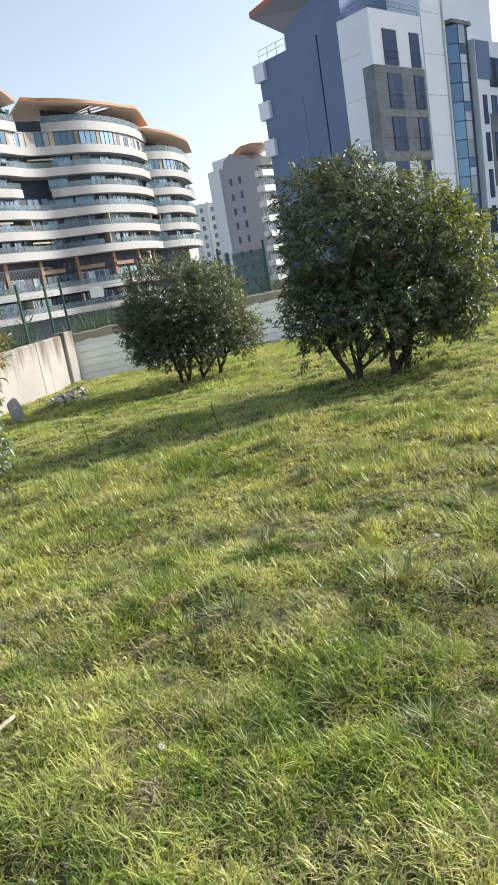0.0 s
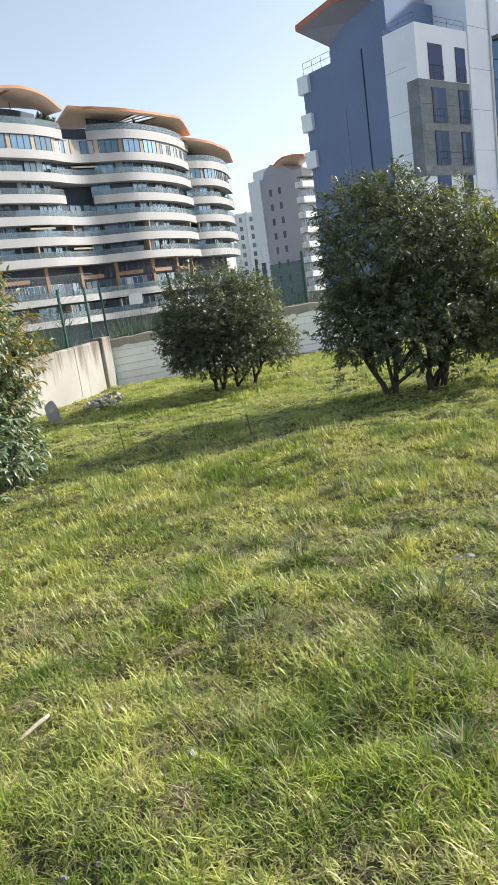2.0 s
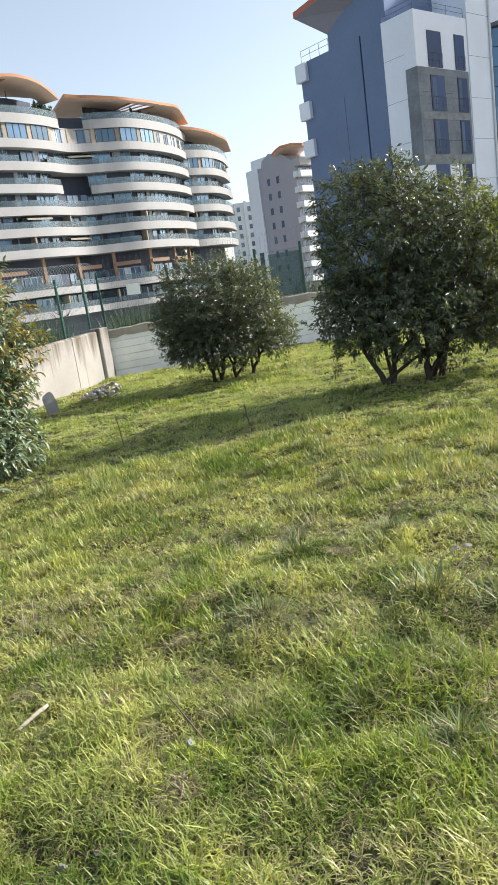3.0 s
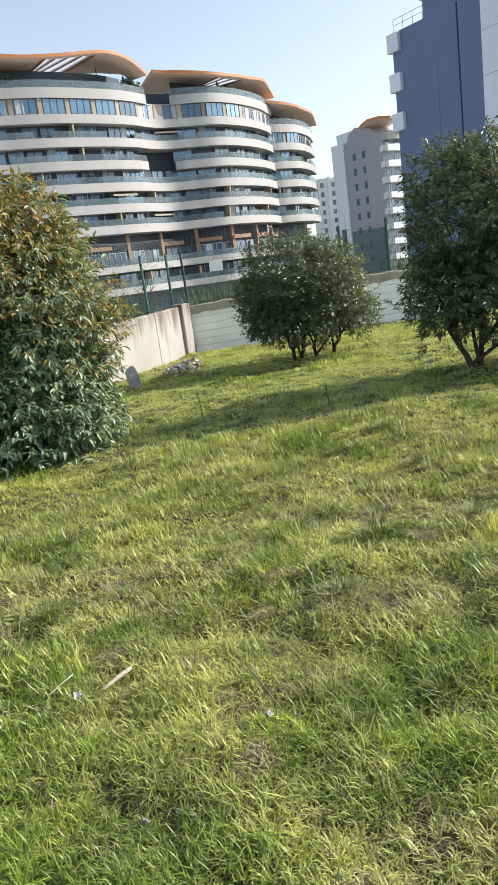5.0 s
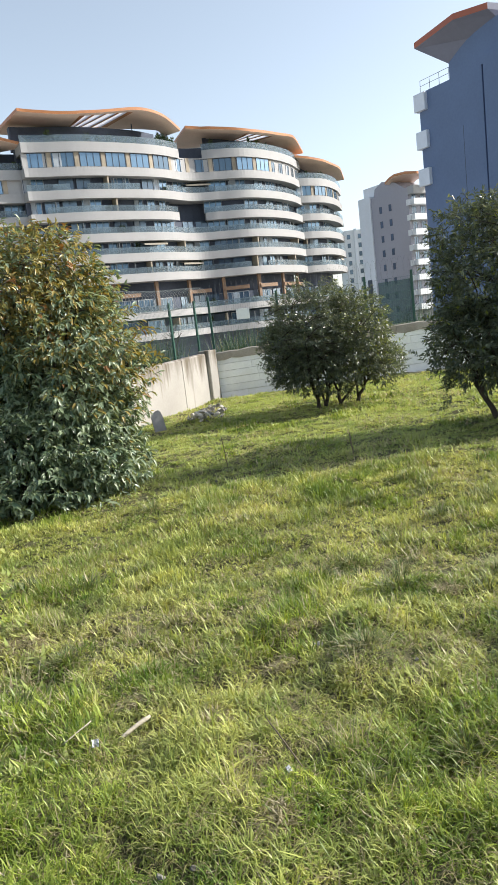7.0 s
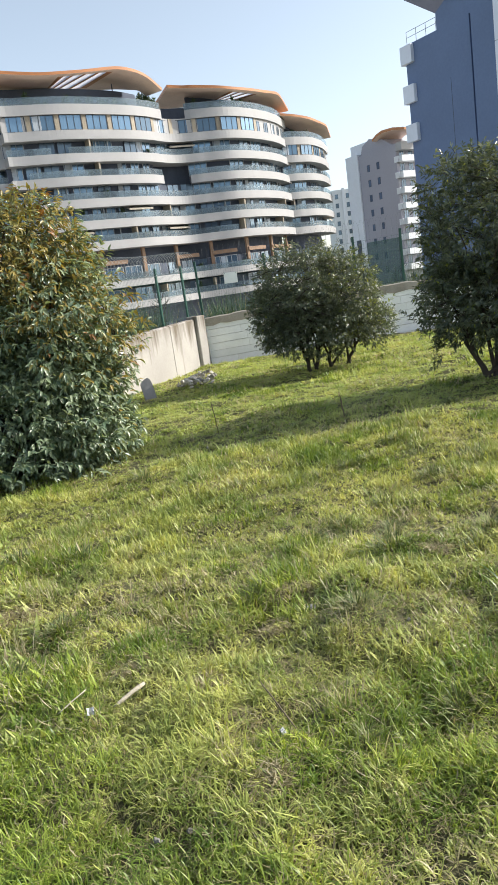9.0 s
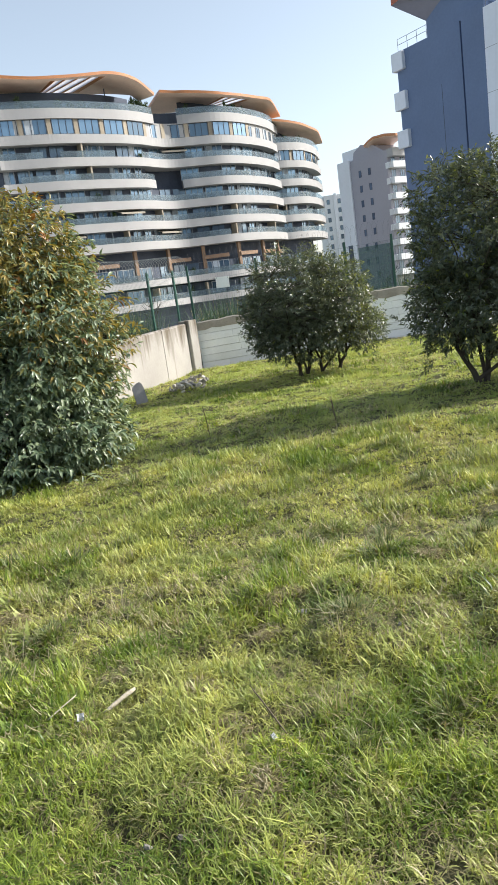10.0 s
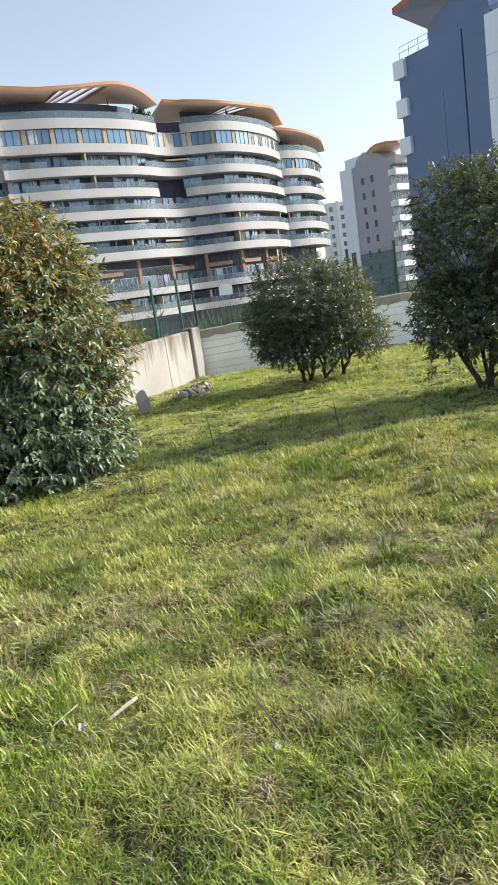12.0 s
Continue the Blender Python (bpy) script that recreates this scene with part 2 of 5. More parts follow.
# ---------------------------------------------------------------- mesh helpers
def mesh(name, verts, faces, mats, face_mats=None, smooth=False):
    me = bpy.data.meshes.new(name)
    me.from_pydata([tuple(map(float, v)) for v in verts], [], faces)
    for m in mats if isinstance(mats, (list, tuple)) else [mats]:
        me.materials.append(m)
    if face_mats is not None:
        me.polygons.foreach_set("material_index", face_mats)
    if smooth:
        me.polygons.foreach_set("use_smooth", [True] * len(me.polygons))
    me.update()
    return me


def big_mesh(name, verts, quads, tris, mats, smooth=False, face_mats=None):
    """A mesh from arrays of points, four-cornered and three-cornered faces."""
    me = bpy.data.meshes.new(name)
    verts = np.asarray(verts, dtype=np.float32)
    quads = np.asarray(quads, dtype=np.int32).reshape(-1, 4)
    tris = np.asarray(tris, dtype=np.int32).reshape(-1, 3)
    me.vertices.add(len(verts))
    me.vertices.foreach_set("co", verts.ravel())
    me.loops.add(quads.size + tris.size)
    me.loops.foreach_set("vertex_index", np.concatenate([quads.ravel(), tris.ravel()]))
    me.polygons.add(len(quads) + len(tris))
    starts = np.concatenate([np.arange(len(quads)) * 4, quads.size + np.arange(len(tris)) * 3])
    me.polygons.foreach_set("loop_start", starts.astype(np.int32))
    for m in mats if isinstance(mats, (list, tuple)) else [mats]:
        me.materials.append(m)
    if face_mats is not None:
        me.polygons.foreach_set("material_index", np.asarray(face_mats, dtype=np.int32))
    if smooth:
        me.polygons.foreach_set("use_smooth", np.ones(len(me.polygons), dtype=bool))
    me.update(calc_edges=True)
    return me


def part(name, data, parent, label="", m=None):
    """Links a mesh as one object under a thing or a part."""
    ob = new(name, data)
    ob.parent = parent
    if m is not None:
        ob.matrix_basis = m
    return tagged(ob, label)


def thing(name, label, category, group="", kind="", data=None, m=None):
    ob = new(name, data)
    if data is None:
        ob.empty_display_size = 0.2
    if m is not None:
        ob.matrix_basis = m
    return tagged(ob, label, category, group, kind)


def box_bm(bm, size, m=None, bevel=0.0):
    ret = bmesh.ops.create_cube(bm, size=1.0)
    vs = ret["verts"]
    bmesh.ops.scale(bm, vec=size, verts=vs)
    if bevel:
        es = list({e for v in vs for e in v.link_edges})
        vs = list({v for f in bmesh.ops.bevel(bm, geom=es, offset=bevel, segments=1, affect="EDGES")["faces"] for v in f.verts} | set(v for v in vs if v.is_valid))
    if m is not None:
        bmesh.ops.transform(bm, matrix=m, verts=vs)


def boxes(name, rows, material, bevel=0.0):
    """One mesh of boxes: rows of (size, pose)."""
    bm = bmesh.new()
    for size, m in rows:
        box_bm(bm, size, m, bevel)
    me = bpy.data.meshes.new(name)
    bm.to_mesh(me)
    bm.free()
    me.materials.append(material)
    return me


def prism(name, outline, z0, z1, mats, side=0, top=0, bottom=0):
    """An upright prism over a plan outline (counter-clockwise)."""
    n = len(outline)
    vs = [(x, y, z0) for x, y in outline] + [(x, y, z1) for x, y in outline]
    fs = [(i, (i + 1) % n, n + (i + 1) % n, n + i) for i in range(n)] + [tuple(range(n, 2 * n)), tuple(reversed(range(n)))]
    return mesh(name, vs, fs, mats, [side] * n + [top, bottom])


def tube(points, radii, sides=7):
    """Points and faces of a tapered tube along a line."""
    pts = [Vector(p) for p in points]
    vs, fs = [], []
    for i, p in enumerate(pts):
        d = (pts[min(i + 1, len(pts) - 1)] - pts[max(i - 1, 0)]).normalized()
        a = d.cross(Vector((0.31, 0.87, 0.38))).normalized()
        b = d.cross(a)
        for k in range(sides):
            w = 2 * math.pi * k / sides
            vs.append(p + radii[i] * (math.cos(w) * a + math.sin(w) * b))
    for i in range(len(pts) - 1):
        for k in range(sides):
            fs.append((i * sides + k, i * sides + (k + 1) % sides, (i + 1) * sides + (k + 1) % sides, (i + 1) * sides + k))
    return vs, fs


def joined_tubes(name, tubes, material):
    vs, fs = [], []
    for pts, radii, sides in tubes:
        v, f = tube(pts, radii, sides)
        n = len(vs)
        vs += v
        fs += [tuple(i + n for i in q) for q in f]
    return mesh(name, vs, fs, material, smooth=True)


def smooth_line(pts, step):
    """A rounded line through plan points, sampled evenly."""
    p = [np.array(q, dtype=float) for q in pts]
    p = [2 * p[0] - p[1]] + p + [2 * p[-1] - p[-2]]
    out = []
    for i in range(1, len(p) - 2):
        for t in np.linspace(0, 1, 24, endpoint=False):
            out.append(0.5 * (2 * p[i] + (p[i + 1] - p[i - 1]) * t + (2 * p[i - 1] - 5 * p[i] + 4 * p[i + 1] - p[i + 2]) * t ** 2 + (3 * p[i] - p[i - 1] - 3 * p[i + 1] + p[i + 2]) * t ** 3))
    out.append(p[-2])
    out = np.array(out)
    s = np.r_[0, np.cumsum(np.linalg.norm(np.diff(out, axis=0), axis=1))]
    k = np.linspace(0, s[-1], max(3, int(round(s[-1] / step)) + 1))
    return np.c_[np.interp(k, s, out[:, 0]), np.interp(k, s, out[:, 1])]


def value_noise(x, y, cell, seed):
    """Smooth random field between -1 and 1."""
    rng = np.random.RandomState(seed)
    table = rng.uniform(-1, 1, (64, 64))
    u, v = np.asarray(x) / cell, np.asarray(y) / cell
    i, j = np.floor(u).astype(int), np.floor(v).astype(int)
    a, b = u - i, v - j
    a, b = a * a * (3 - 2 * a), b * b * (3 - 2 * b)
    g = lambda p, q: table[p % 64, q % 64]
    return (g(i, j) * (1 - a) + g(i + 1, j) * a) * (1 - b) + (g(i, j + 1) * (1 - a) + g(i + 1, j + 1) * a) * b


# ---------------------------------------------------------------- ground
CORNER = np.array([-3.9, 17.8])
LEFT_END = np.array([-10.0, -12.0])
RIGHT_END = np.array([15.0, 20.5])


def beyond(x, y):
    """How far a place lies outside the yard walls."""
    out = np.full(np.shape(x), -1e9)
    for p, q in ((LEFT_END, CORNER), (CORNER, RIGHT_END)):
        d = (q - p) / np.linalg.norm(q - p)
        out = np.maximum(out, -(x - p[0]) * d[1] + (y - p[1]) * d[0])
    return out


def hummock(x, y, cell, seed):
    """Rounded tufts side by side: 0 between them, 1 at their tops."""
    rng = np.random.RandomState(seed)
    jit = rng.uniform(0.15, 0.85, (64, 64, 2))
    tall = rng.uniform(0.35, 1.0, (64, 64))
    u, v = x / cell, y / cell
    i, j = np.floor(u).astype(int), np.floor(v).astype(int)
    best = np.zeros(np.shape(u))
    for a in (-1, 0, 1):
        for b in (-1, 0, 1):
            p, q = (i + a) % 64, (j + b) % 64
            d2 = (u - i - a - jit[p, q, 0]) ** 2 + (v - j - b - jit[p, q, 1]) ** 2
            best = np.maximum(best, tall[p, q] * np.clip(1 - d2 / 0.62, 0, 1))
    return best


def gh(x, y):
    """Height of the ground."""
    x, y = np.asarray(x, dtype=float), np.asarray(y, dtype=float)
    cx, cy = np.clip(x, -14, 12), np.clip(y, -10, 24)
    flat = np.clip((cy - 8.0) / 9.0, 0, 1)
    z = 0.053 * cx * (1 - 0.5 * flat * flat * (3 - 2 * flat)) - 0.008 * cy + 0.01
    near = np.clip(1.5 - np.hypot(x, y - 6) / 30, 0, 1)
    z = z + near * (0.036 * value_noise(x, y, 0.75, 3) + (0.055 + 0.035 * np.clip((5.5 - y) / 2, 0, 1)) * (hummock(x, y, 0.36, 4) - 0.4) + 0.034 * (hummock(x, y, 0.13, 6) - 0.4) + 0.03 * value_noise(x, y, 2.7, 5))
    t = np.clip((beyond(x, y) - 0.3) / 5.0, 0, 1)
    return z - 7.0 * t * t * (3 - 2 * t)


def axis(lo, hi, step):
    mid = np.arange(lo, hi + step / 2, step)
    grow = np.cumsum(step * 1.35 ** np.arange(1, 34))
    grow = grow[grow < 3500]
    return np.r_[lo - grow[::-1], mid, hi + grow]


def build_ground():
    xs, ys = axis(-6, 6, 0.085), axis(0.6, 18.5, 0.085)
    gx, gy = np.meshgrid(xs, ys)
    v = np.c_[gx.ravel(), gy.ravel(), gh(gx, gy).ravel() - 0.02]
    n, k = len(xs), np.arange(len(xs) * len(ys)).reshape(len(ys), len(xs))
    q = np.stack([k[:-1, :-1], k[:-1, 1:], k[1:, 1:], k[1:, :-1]], -1).reshape(-1, 4)
    thing("ground", "sloping rough meadow soil with dry thatch", "ground", kind="structure", data=big_mesh("ground", v, q, [], SOIL, smooth=True))


build_ground()


def build_bounce_sheet():
    """Unseen pale sheet added low past the yard, round the apartments, to bounce light."""
    m = mat("pale_bounce_sheet", (0.46, 0.43, 0.39), 0.85, var=0.2, scale=0.4, fine=5, bump=0.1)
    thing("pavement", "unseen pale sheet added to bounce light up", "pavement", kind="structure", data=boxes("pavement", [((150, 130, 0.2), pose(-5, 106, -7.3))], m))


build_bounce_sheet()


# ---------------------------------------------------------------- yard walls and fence
def wall_matrix(p, q, s=0.0):
    """A pose on a wall line: x along it, y outwards, z up."""
    d = (q - p) / np.linalg.norm(q - p)
    c = p + d * s
    return pose(c[0], c[1], 0, 0, 0, math.degrees(math.atan2(d[1], d[0])))


LEFT_LEN = float(np.linalg.norm(CORNER - LEFT_END))
RIGHT_LEN = float(np.linalg.norm(RIGHT_END - CORNER))


def left_top(s):
    """Height of the top of the concrete wall, which falls away from the corner."""
    return 1.0 - 0.02 * (LEFT_LEN - s)


def right_top(s):
    """Height of the top of the block wall."""
    return 0.98 + 0.034 * s


def build_left_wall():
    """Cast concrete wall in bays."""
    wall = thing("wall_left", "rain-streaked cast concrete yard wall in tall bays", "wall", kind="structure", m=wall_matrix(LEFT_END, CORNER))
    cuts = [LEFT_LEN - k for k in (31.0, 28.6, 26.2, 23.8, 21.4, 19.0, 16.6, 14.2, 11.8, 9.4, 7.0, 4.5, 2.0, 0.62)]
    cuts[0] = 0.0
    for a, b in zip(cuts[:-1], cuts[1:]):
        za, zb = left_top(a), left_top(b)
        g = 0.013
        vs = [(a + g, 0, -1.2), (b - g, 0, -1.2), (b - g, 0, zb - 0.03), (a + g, 0, za - 0.03), (a + g, 0.03, za), (b - g, 0.03, zb),
              (a + g, 0.19, za), (b - g, 0.19, zb), (a + g, 0.22, -1.2), (b - g, 0.22, -1.2)]
        fs = [(0, 1, 2, 3), (3, 2, 5, 4), (4, 5, 7, 6), (6, 7, 9, 8), (0, 3, 4, 6, 8), (1, 9, 7, 5, 2)]
        part("wall_bay", mesh("wall_bay", vs, fs, STREAKED), wall)
    vs, fs = [], []
    for s in (0.02, LEFT_LEN - 0.55):
        vs += [(s, 0.035, -1.2), (s, 0.035, left_top(s) - 0.06), (s, 0.185, left_top(s) - 0.06), (s, 0.185, -1.2)]
    fs = [(0, 4, 5, 1), (1, 5, 6, 2), (2, 6, 7, 3), (0, 1, 2, 3), (7, 6, 5, 4)]
    part("joint_core", mesh("joint_core", vs, fs, MORTAR), wall, "dark recessed joints")
    part("corner_pier", boxes("corner_pier", [((0.46, 0.30, 2.5), pose(LEFT_LEN - 0.385, 0.06, -0.20))], STREAKED, 0.015), wall, "square stained concrete corner pier")


def streaked_concrete():
    """Concrete with dark rain streaks that run down from the top."""
    m = mat("rain_streaked_concrete", (0.345, 0.325, 0.30), 0.9, var=0.2, scale=1.1, fine=24, bump=0.25, rnd=0.14)
    nt = m.node_tree
    geo = nt.nodes.new("ShaderNodeNewGeometry")
    mp = nt.nodes.new("ShaderNodeMapping")
    mp.inputs["Scale"].default_value = (5.0, 3.2, 0.35)
    nt.links.new(geo.outputs["Position"], mp.inputs["Vector"])
    n = nt.nodes.new("ShaderNodeTexNoise")
    n.inputs["Scale"].default_value = 1.6
    n.inputs["Detail"].default_value = 4.0
    nt.links.new(mp.outputs["Vector"], n.inputs["Vector"])
    sep = nt.nodes.new("ShaderNodeSeparateXYZ")
    nt.links.new(geo.outputs["Position"], sep.inputs["Vector"])
    h = nt.nodes.new("ShaderNodeMapRange")
    h.inputs["From Min"].default_value, h.inputs["From Max"].default_value = 0.1, 1.0
    h.inputs["To Min"].default_value, h.inputs["To Max"].default_value = -0.12, 0.26
    nt.links.new(sep.outputs["Z"], h.inputs["Value"])
    add = nt.nodes.new("ShaderNodeMath")
    nt.links.new(n.outputs["Fac"], add.inputs[0])
    nt.links.new(h.outputs["Result"], add.inputs[1])
    r = nt.nodes.new("ShaderNodeMapRange")
    r.inputs["From Min"].default_value, r.inputs["From Max"].default_value = 0.54, 0.80
    r.inputs["To Max"].default_value = 0.85
    nt.links.new(add.outputs[0], r.inputs["Value"])
    b = nt.nodes["Principled BSDF"]
    old = b.inputs["Base Color"].links[0].from_socket
    mx = nt.nodes.new("ShaderNodeMix")
    mx.data_type = "RGBA"
    nt.links.new(r.outputs["Result"], mx.inputs["Factor"])
    nt.links.new(old, mx.inputs["A"])
    mx.inputs["B"].default_value = (0.10, 0.075, 0.045, 1)
    nt.links.new(mx.outputs["Result"], b.inputs["Base Color"])
    return m


STREAKED = streaked_concrete()
build_left_wall()


def build_right_wall():
    wall = thing("wall_right", "whitewashed concrete block yard wall with a worn coping", "wall", kind="structure", m=wall_matrix(CORNER, RIGHT_END))
    part("mortar_core", boxes("mortar_core", [((10.5, 0.13, 2.2), pose(5.25, 0.11, -0.15, 0, -1.95, 0)), ((RIGHT_LEN - 14.2, 0.2, 2.6), pose((RIGHT_LEN + 14.2) / 2, 0.11, 0.2))], LIME_MORTAR), wall, "pale mortar joints")
    # worn coping
    cuts = np.linspace(0.02, 10.5, 10)
    rng = random.Random(5)
    for a, b in zip(cuts[:-1], cuts[1:]):
        za, zb = right_top(a), right_top(b)
        n, vs, fs = 7, [], []
        for i in range(n):
            x = a + (b - a - 0.006) * i / (n - 1)
            z = za + (zb - za) * i / (n - 1)
            low = z - 0.20 - rng.uniform(0, 0.05)
            top = z - rng.uniform(0, 0.035)
            vs += [(x, -0.012, low), (x, -0.006 - rng.uniform(0, 0.01), top - 0.02), (x, 0.03, top), (x, 0.22, top), (x, 0.235, low)]
        for i in range(n - 1):
            fs += [(5 * i + k, 5 * (i + 1) + k, 5 * (i + 1) + k + 1, 5 * i + k + 1) for k in range(4)]
        fs += [(0, 1, 2, 3, 4), tuple(5 * (n - 1) + k for k in (4, 3, 2, 1, 0))]
        part("coping", mesh("coping", vs, fs, COPING), wall, "stained cement coping")


build_right_wall()


def build_fence():
    """Steel posts with welded mesh and razor wire on both walls."""
    runs = ((LEFT_END, CORNER, left_top, [LEFT_LEN - k for k in (12.3, 9.7, 7.1, 4.5, 1.79, 0.40)], LEFT_LEN - 13, LEFT_LEN), (CORNER, RIGHT_END, right_top, [1.72, 4.0, 5.2, 7.8, 10.4], 0.0, 10.45))
    for k, (p, q, top, posts, a, b) in enumerate(runs):
        fence = thing("mesh_fence", ("green welded mesh fence on the streaked concrete wall", "green welded mesh fence on the whitewashed block wall")[k], "fence", group="yard fences", m=wall_matrix(p, q))
        for s in posts:
            z = top(s)
            part("fence_post", boxes("fence_post", [((0.06, 0.045, 1.6), pose(s, 0.25, z + 0.5, 0, 0, 0)), ((0.066, 0.05, 0.012), pose(s, 0.25, z + 1.305))], FENCE_GREEN, 0.004), fence, "dark green steel post")
        rows = []
        for i in range(7):
            h = 0.06 + i * 0.185
            za, zb = top(a) + h, top(b) + h
            rows.append(([(a, 0.235, za), (b, 0.235, zb)], [0.0028] * 2, 4))
        x = a
        while x < b:
            rows.append(([(x, 0.232, top(x) + 0.02), (x, 0.232, top(x) + 1.16)], [0.0020] * 2, 3))
            x += 0.06
        tagged(part("wire_mesh", joined_tubes("wire_mesh", rows, WIRE_GREEN), fence, "fine green welded wire mesh"), kind="stuff")
        if k == 1:
            part("shade_net", mesh("shade_net", [(s, y, right_top(s) + h) for y in (0.262, 0.266) for s, h in ((4.35, 0.02), (5.17, 0.02), (5.17, 1.1), (4.35, 1.1))], [(0, 1, 2, 3), (7, 6, 5, 4), (0, 4, 5, 1), (1, 5, 6, 2), (2, 6, 7, 3), (3, 7, 4, 0)], SHADE_NET), fence, "green see-through shade netting")
        rng = random.Random(11 + k)
        pts, n = [], 0
        x, w = a, 0.0
        lift = 1.38 if k == 0 else 1.45
        while x < b:
            r = 0.24
            pts.append((x + 0.012 * math.sin(w * 0.31), 0.24 + r * math.cos(w), top(x) + lift + r * math.sin(w) + 0.02 * math.sin(x * 1.3)))
            w += 2 * math.pi / 18
            x += 0.14 / 18
        part("razor_coil", joined_tubes("razor_coil", [(pts, [(0.0034, 0.0016)[k]] * len(pts), 4)], (WIRE, WIRE_DULL)[k]), fence, "coiled galvanised razor wire")
        barbs = []
        for i in range(0, len(pts) - 1, 4):
            barbs.append((pts[i], (Vector(pts[i]) - Vector((pts[i][0], 0.24, top(pts[i][0]) + lift))).normalized()))
        vs, fs = [], []
        for (px, py, pz), d in barbs:
            o, c = Vector((px, py, pz)), len(vs)
            s = (1.0, 0.35)[k]
            t = Vector((1, 0, 0)) * 0.016 * s
            vs += [o - t, o + d * 0.014 * s, o + t, o - d * 0.014 * s]
            fs += [(c, c + 1, c + 2, c + 3)]
        tagged(part("razor_barbs", mesh("razor_barbs", vs, fs, (WIRE, WIRE_DULL)[k]), fence, "short steel barbs"), kind="stuff")


build_fence()


def build_fence_sign():
    m = wall_matrix(CORNER, RIGHT_END) @ pose(0.82, 0.215, right_top(0.72) + 0.86, 0, 1.5, 0)
    s = thing("fence_sign", "blank white sheet sign wired to the mesh fence", "sign", m=m)
    part("sign_sheet", boxes("sign_sheet", [((0.34, 0.008, 0.27), pose(0, 0, 0))], SIGN_WHITE, 0.002), s)
    for x in (-0.14, 0.14):
        part("wire_tie", boxes("wire_tie", [((0.012, 0.02, 0.05), pose(x, 0.005, 0.12))], WIRE), s)


build_fence_sign()


POLE_DARK = mat("dark_green_pole_paint", (0.022, 0.034, 0.022), 0.6, var=0.3, bump=0.05)


def build_pole():
    z = gh(-3.80, 17.72)
    p = thing("corner_pole", "thin dark green pole beside the concrete corner pier", "pole", m=pose(-3.88, 17.75, float(z), 0, -0.8, 8))
    # The lower shaft is slimmer and darker than the upper one.
    part("lower_shaft", boxes("lower_shaft", [((0.042, 0.05, 1.30), pose(0, 0, 0.5))], POLE_DARK, 0.006), p, "darker lower part of the pole")
    part("upper_shaft", boxes("upper_shaft", [((0.055, 0.05, 1.45), pose(0, 0, 1.875))], FENCE_GREEN, 0.006), p)


build_pole()

# ---------------------------------------------------------------- curved apartment building
BIG = thing("curved_apartment_building", "white banded curved apartment building with wave roofs", "building")
W12 = [(-44.2, 96.0), (-43.0, 96.9), (-37.1, 100.4), (-31.0, 105.9), (-28.0, 109.6), (-26.2, 113.2), (-24.4, 115.2), (-21.4, 116.6), (-16.9, 118.8), (-13.2, 123.4), (-10.5, 129.5), (-9.2, 136.5)]
W1 = W12[:6]
W2 = [(-23.2, 116.2), (-21.4, 116.6), (-16.9, 118.8), (-13.2, 123.4), (-10.5, 129.5), (-9.2, 136.5)]
W3 = [(-10.2, 134.6), (-7.6, 136.2), (-5.0, 139.2), (-3.2, 145.0), (-2.4, 153.0)]
W0 = [(-56.0, 88.5), (-50.0, 93.5), (-44.6, 97.8)]


def tangents(c):
    t = np.gradient(c, axis=0)
    return t / np.linalg.norm(t, axis=1)[:, None]


def inset(c, d):
    t = tangents(c)
    return c + np.c_[-t[:, 1], t[:, 0]] * d


def strip(name, c0, c1, z0, z1, material, smooth=True):
    """A band between an outer and an inner plan line, with its top, underside and ends."""
    n = len(c0)
    vs = [(x, y, z0) for x, y in c0] + [(x, y, z1) for x, y in c0] + [(x, y, z1) for x, y in c1] + [(x, y, z0) for x, y in c1]
    fs = []
    for i in range(n - 1):
        for k in range(4):
            a, b = k * n, ((k + 1) % 4) * n
            fs.append((a + i, a + i + 1, b + i + 1, b + i))
    fs += [(0, n, 2 * n, 3 * n), (n - 1, 4 * n - 1, 3 * n - 1, 2 * n - 1)]
    return mesh(name, vs, fs, material)


def along(c, s):
    """Place and heading at a length along a plan line."""
    k = np.r_[0, np.cumsum(np.linalg.norm(np.diff(c, axis=0), axis=1))]
    x, y = np.interp(s, k, c[:, 0]), np.interp(s, k, c[:, 1])
    x2, y2 = np.interp(s + 0.3, k, c[:, 0]), np.interp(s + 0.3, k, c[:, 1])
    x1, y1 = np.interp(s - 0.3, k, c[:, 0]), np.interp(s - 0.3, k, c[:, 1])
    return x, y, math.degrees(math.atan2(y2 - y1, x2 - x1)), k[-1]


def frame_mesh(w, h, bars, bar, material, depth=0.08):
    """A window frame with its mullions, in one piece."""
    xs = [-w / 2]
    for i in range(bars + 2):
        c = -w / 2 + bar / 2 + (w - bar) * i / (bars + 1)
        xs += [c + bar / 2] if i == 0 else [c - bar / 2, c + bar / 2]
    zs = [0, bar, h - bar, h]
    bm = bmesh.new()
    grid = [[bm.verts.new((x, -depth / 2, z)) for z in zs] for x in xs]
    for i in range(len(xs) - 1):
        for k in range(3):
            if not (i % 2 == 1 and k == 1):
                bm.faces.new((grid[i][k], grid[i + 1][k], grid[i + 1][k + 1], grid[i][k + 1]))
    ext = bmesh.ops.extrude_face_region(bm, geom=bm.faces[:])
    bmesh.ops.translate(bm, vec=(0, depth, 0), verts=[v for v in ext["geom"] if isinstance(v, bmesh.types.BMVert)])
    bmesh.ops.recalc_face_normals(bm, faces=bm.faces[:])
    me = bpy.data.meshes.new("window")
    bm.to_mesh(me)
    bm.free()
    me.materials.append(material)
    return me


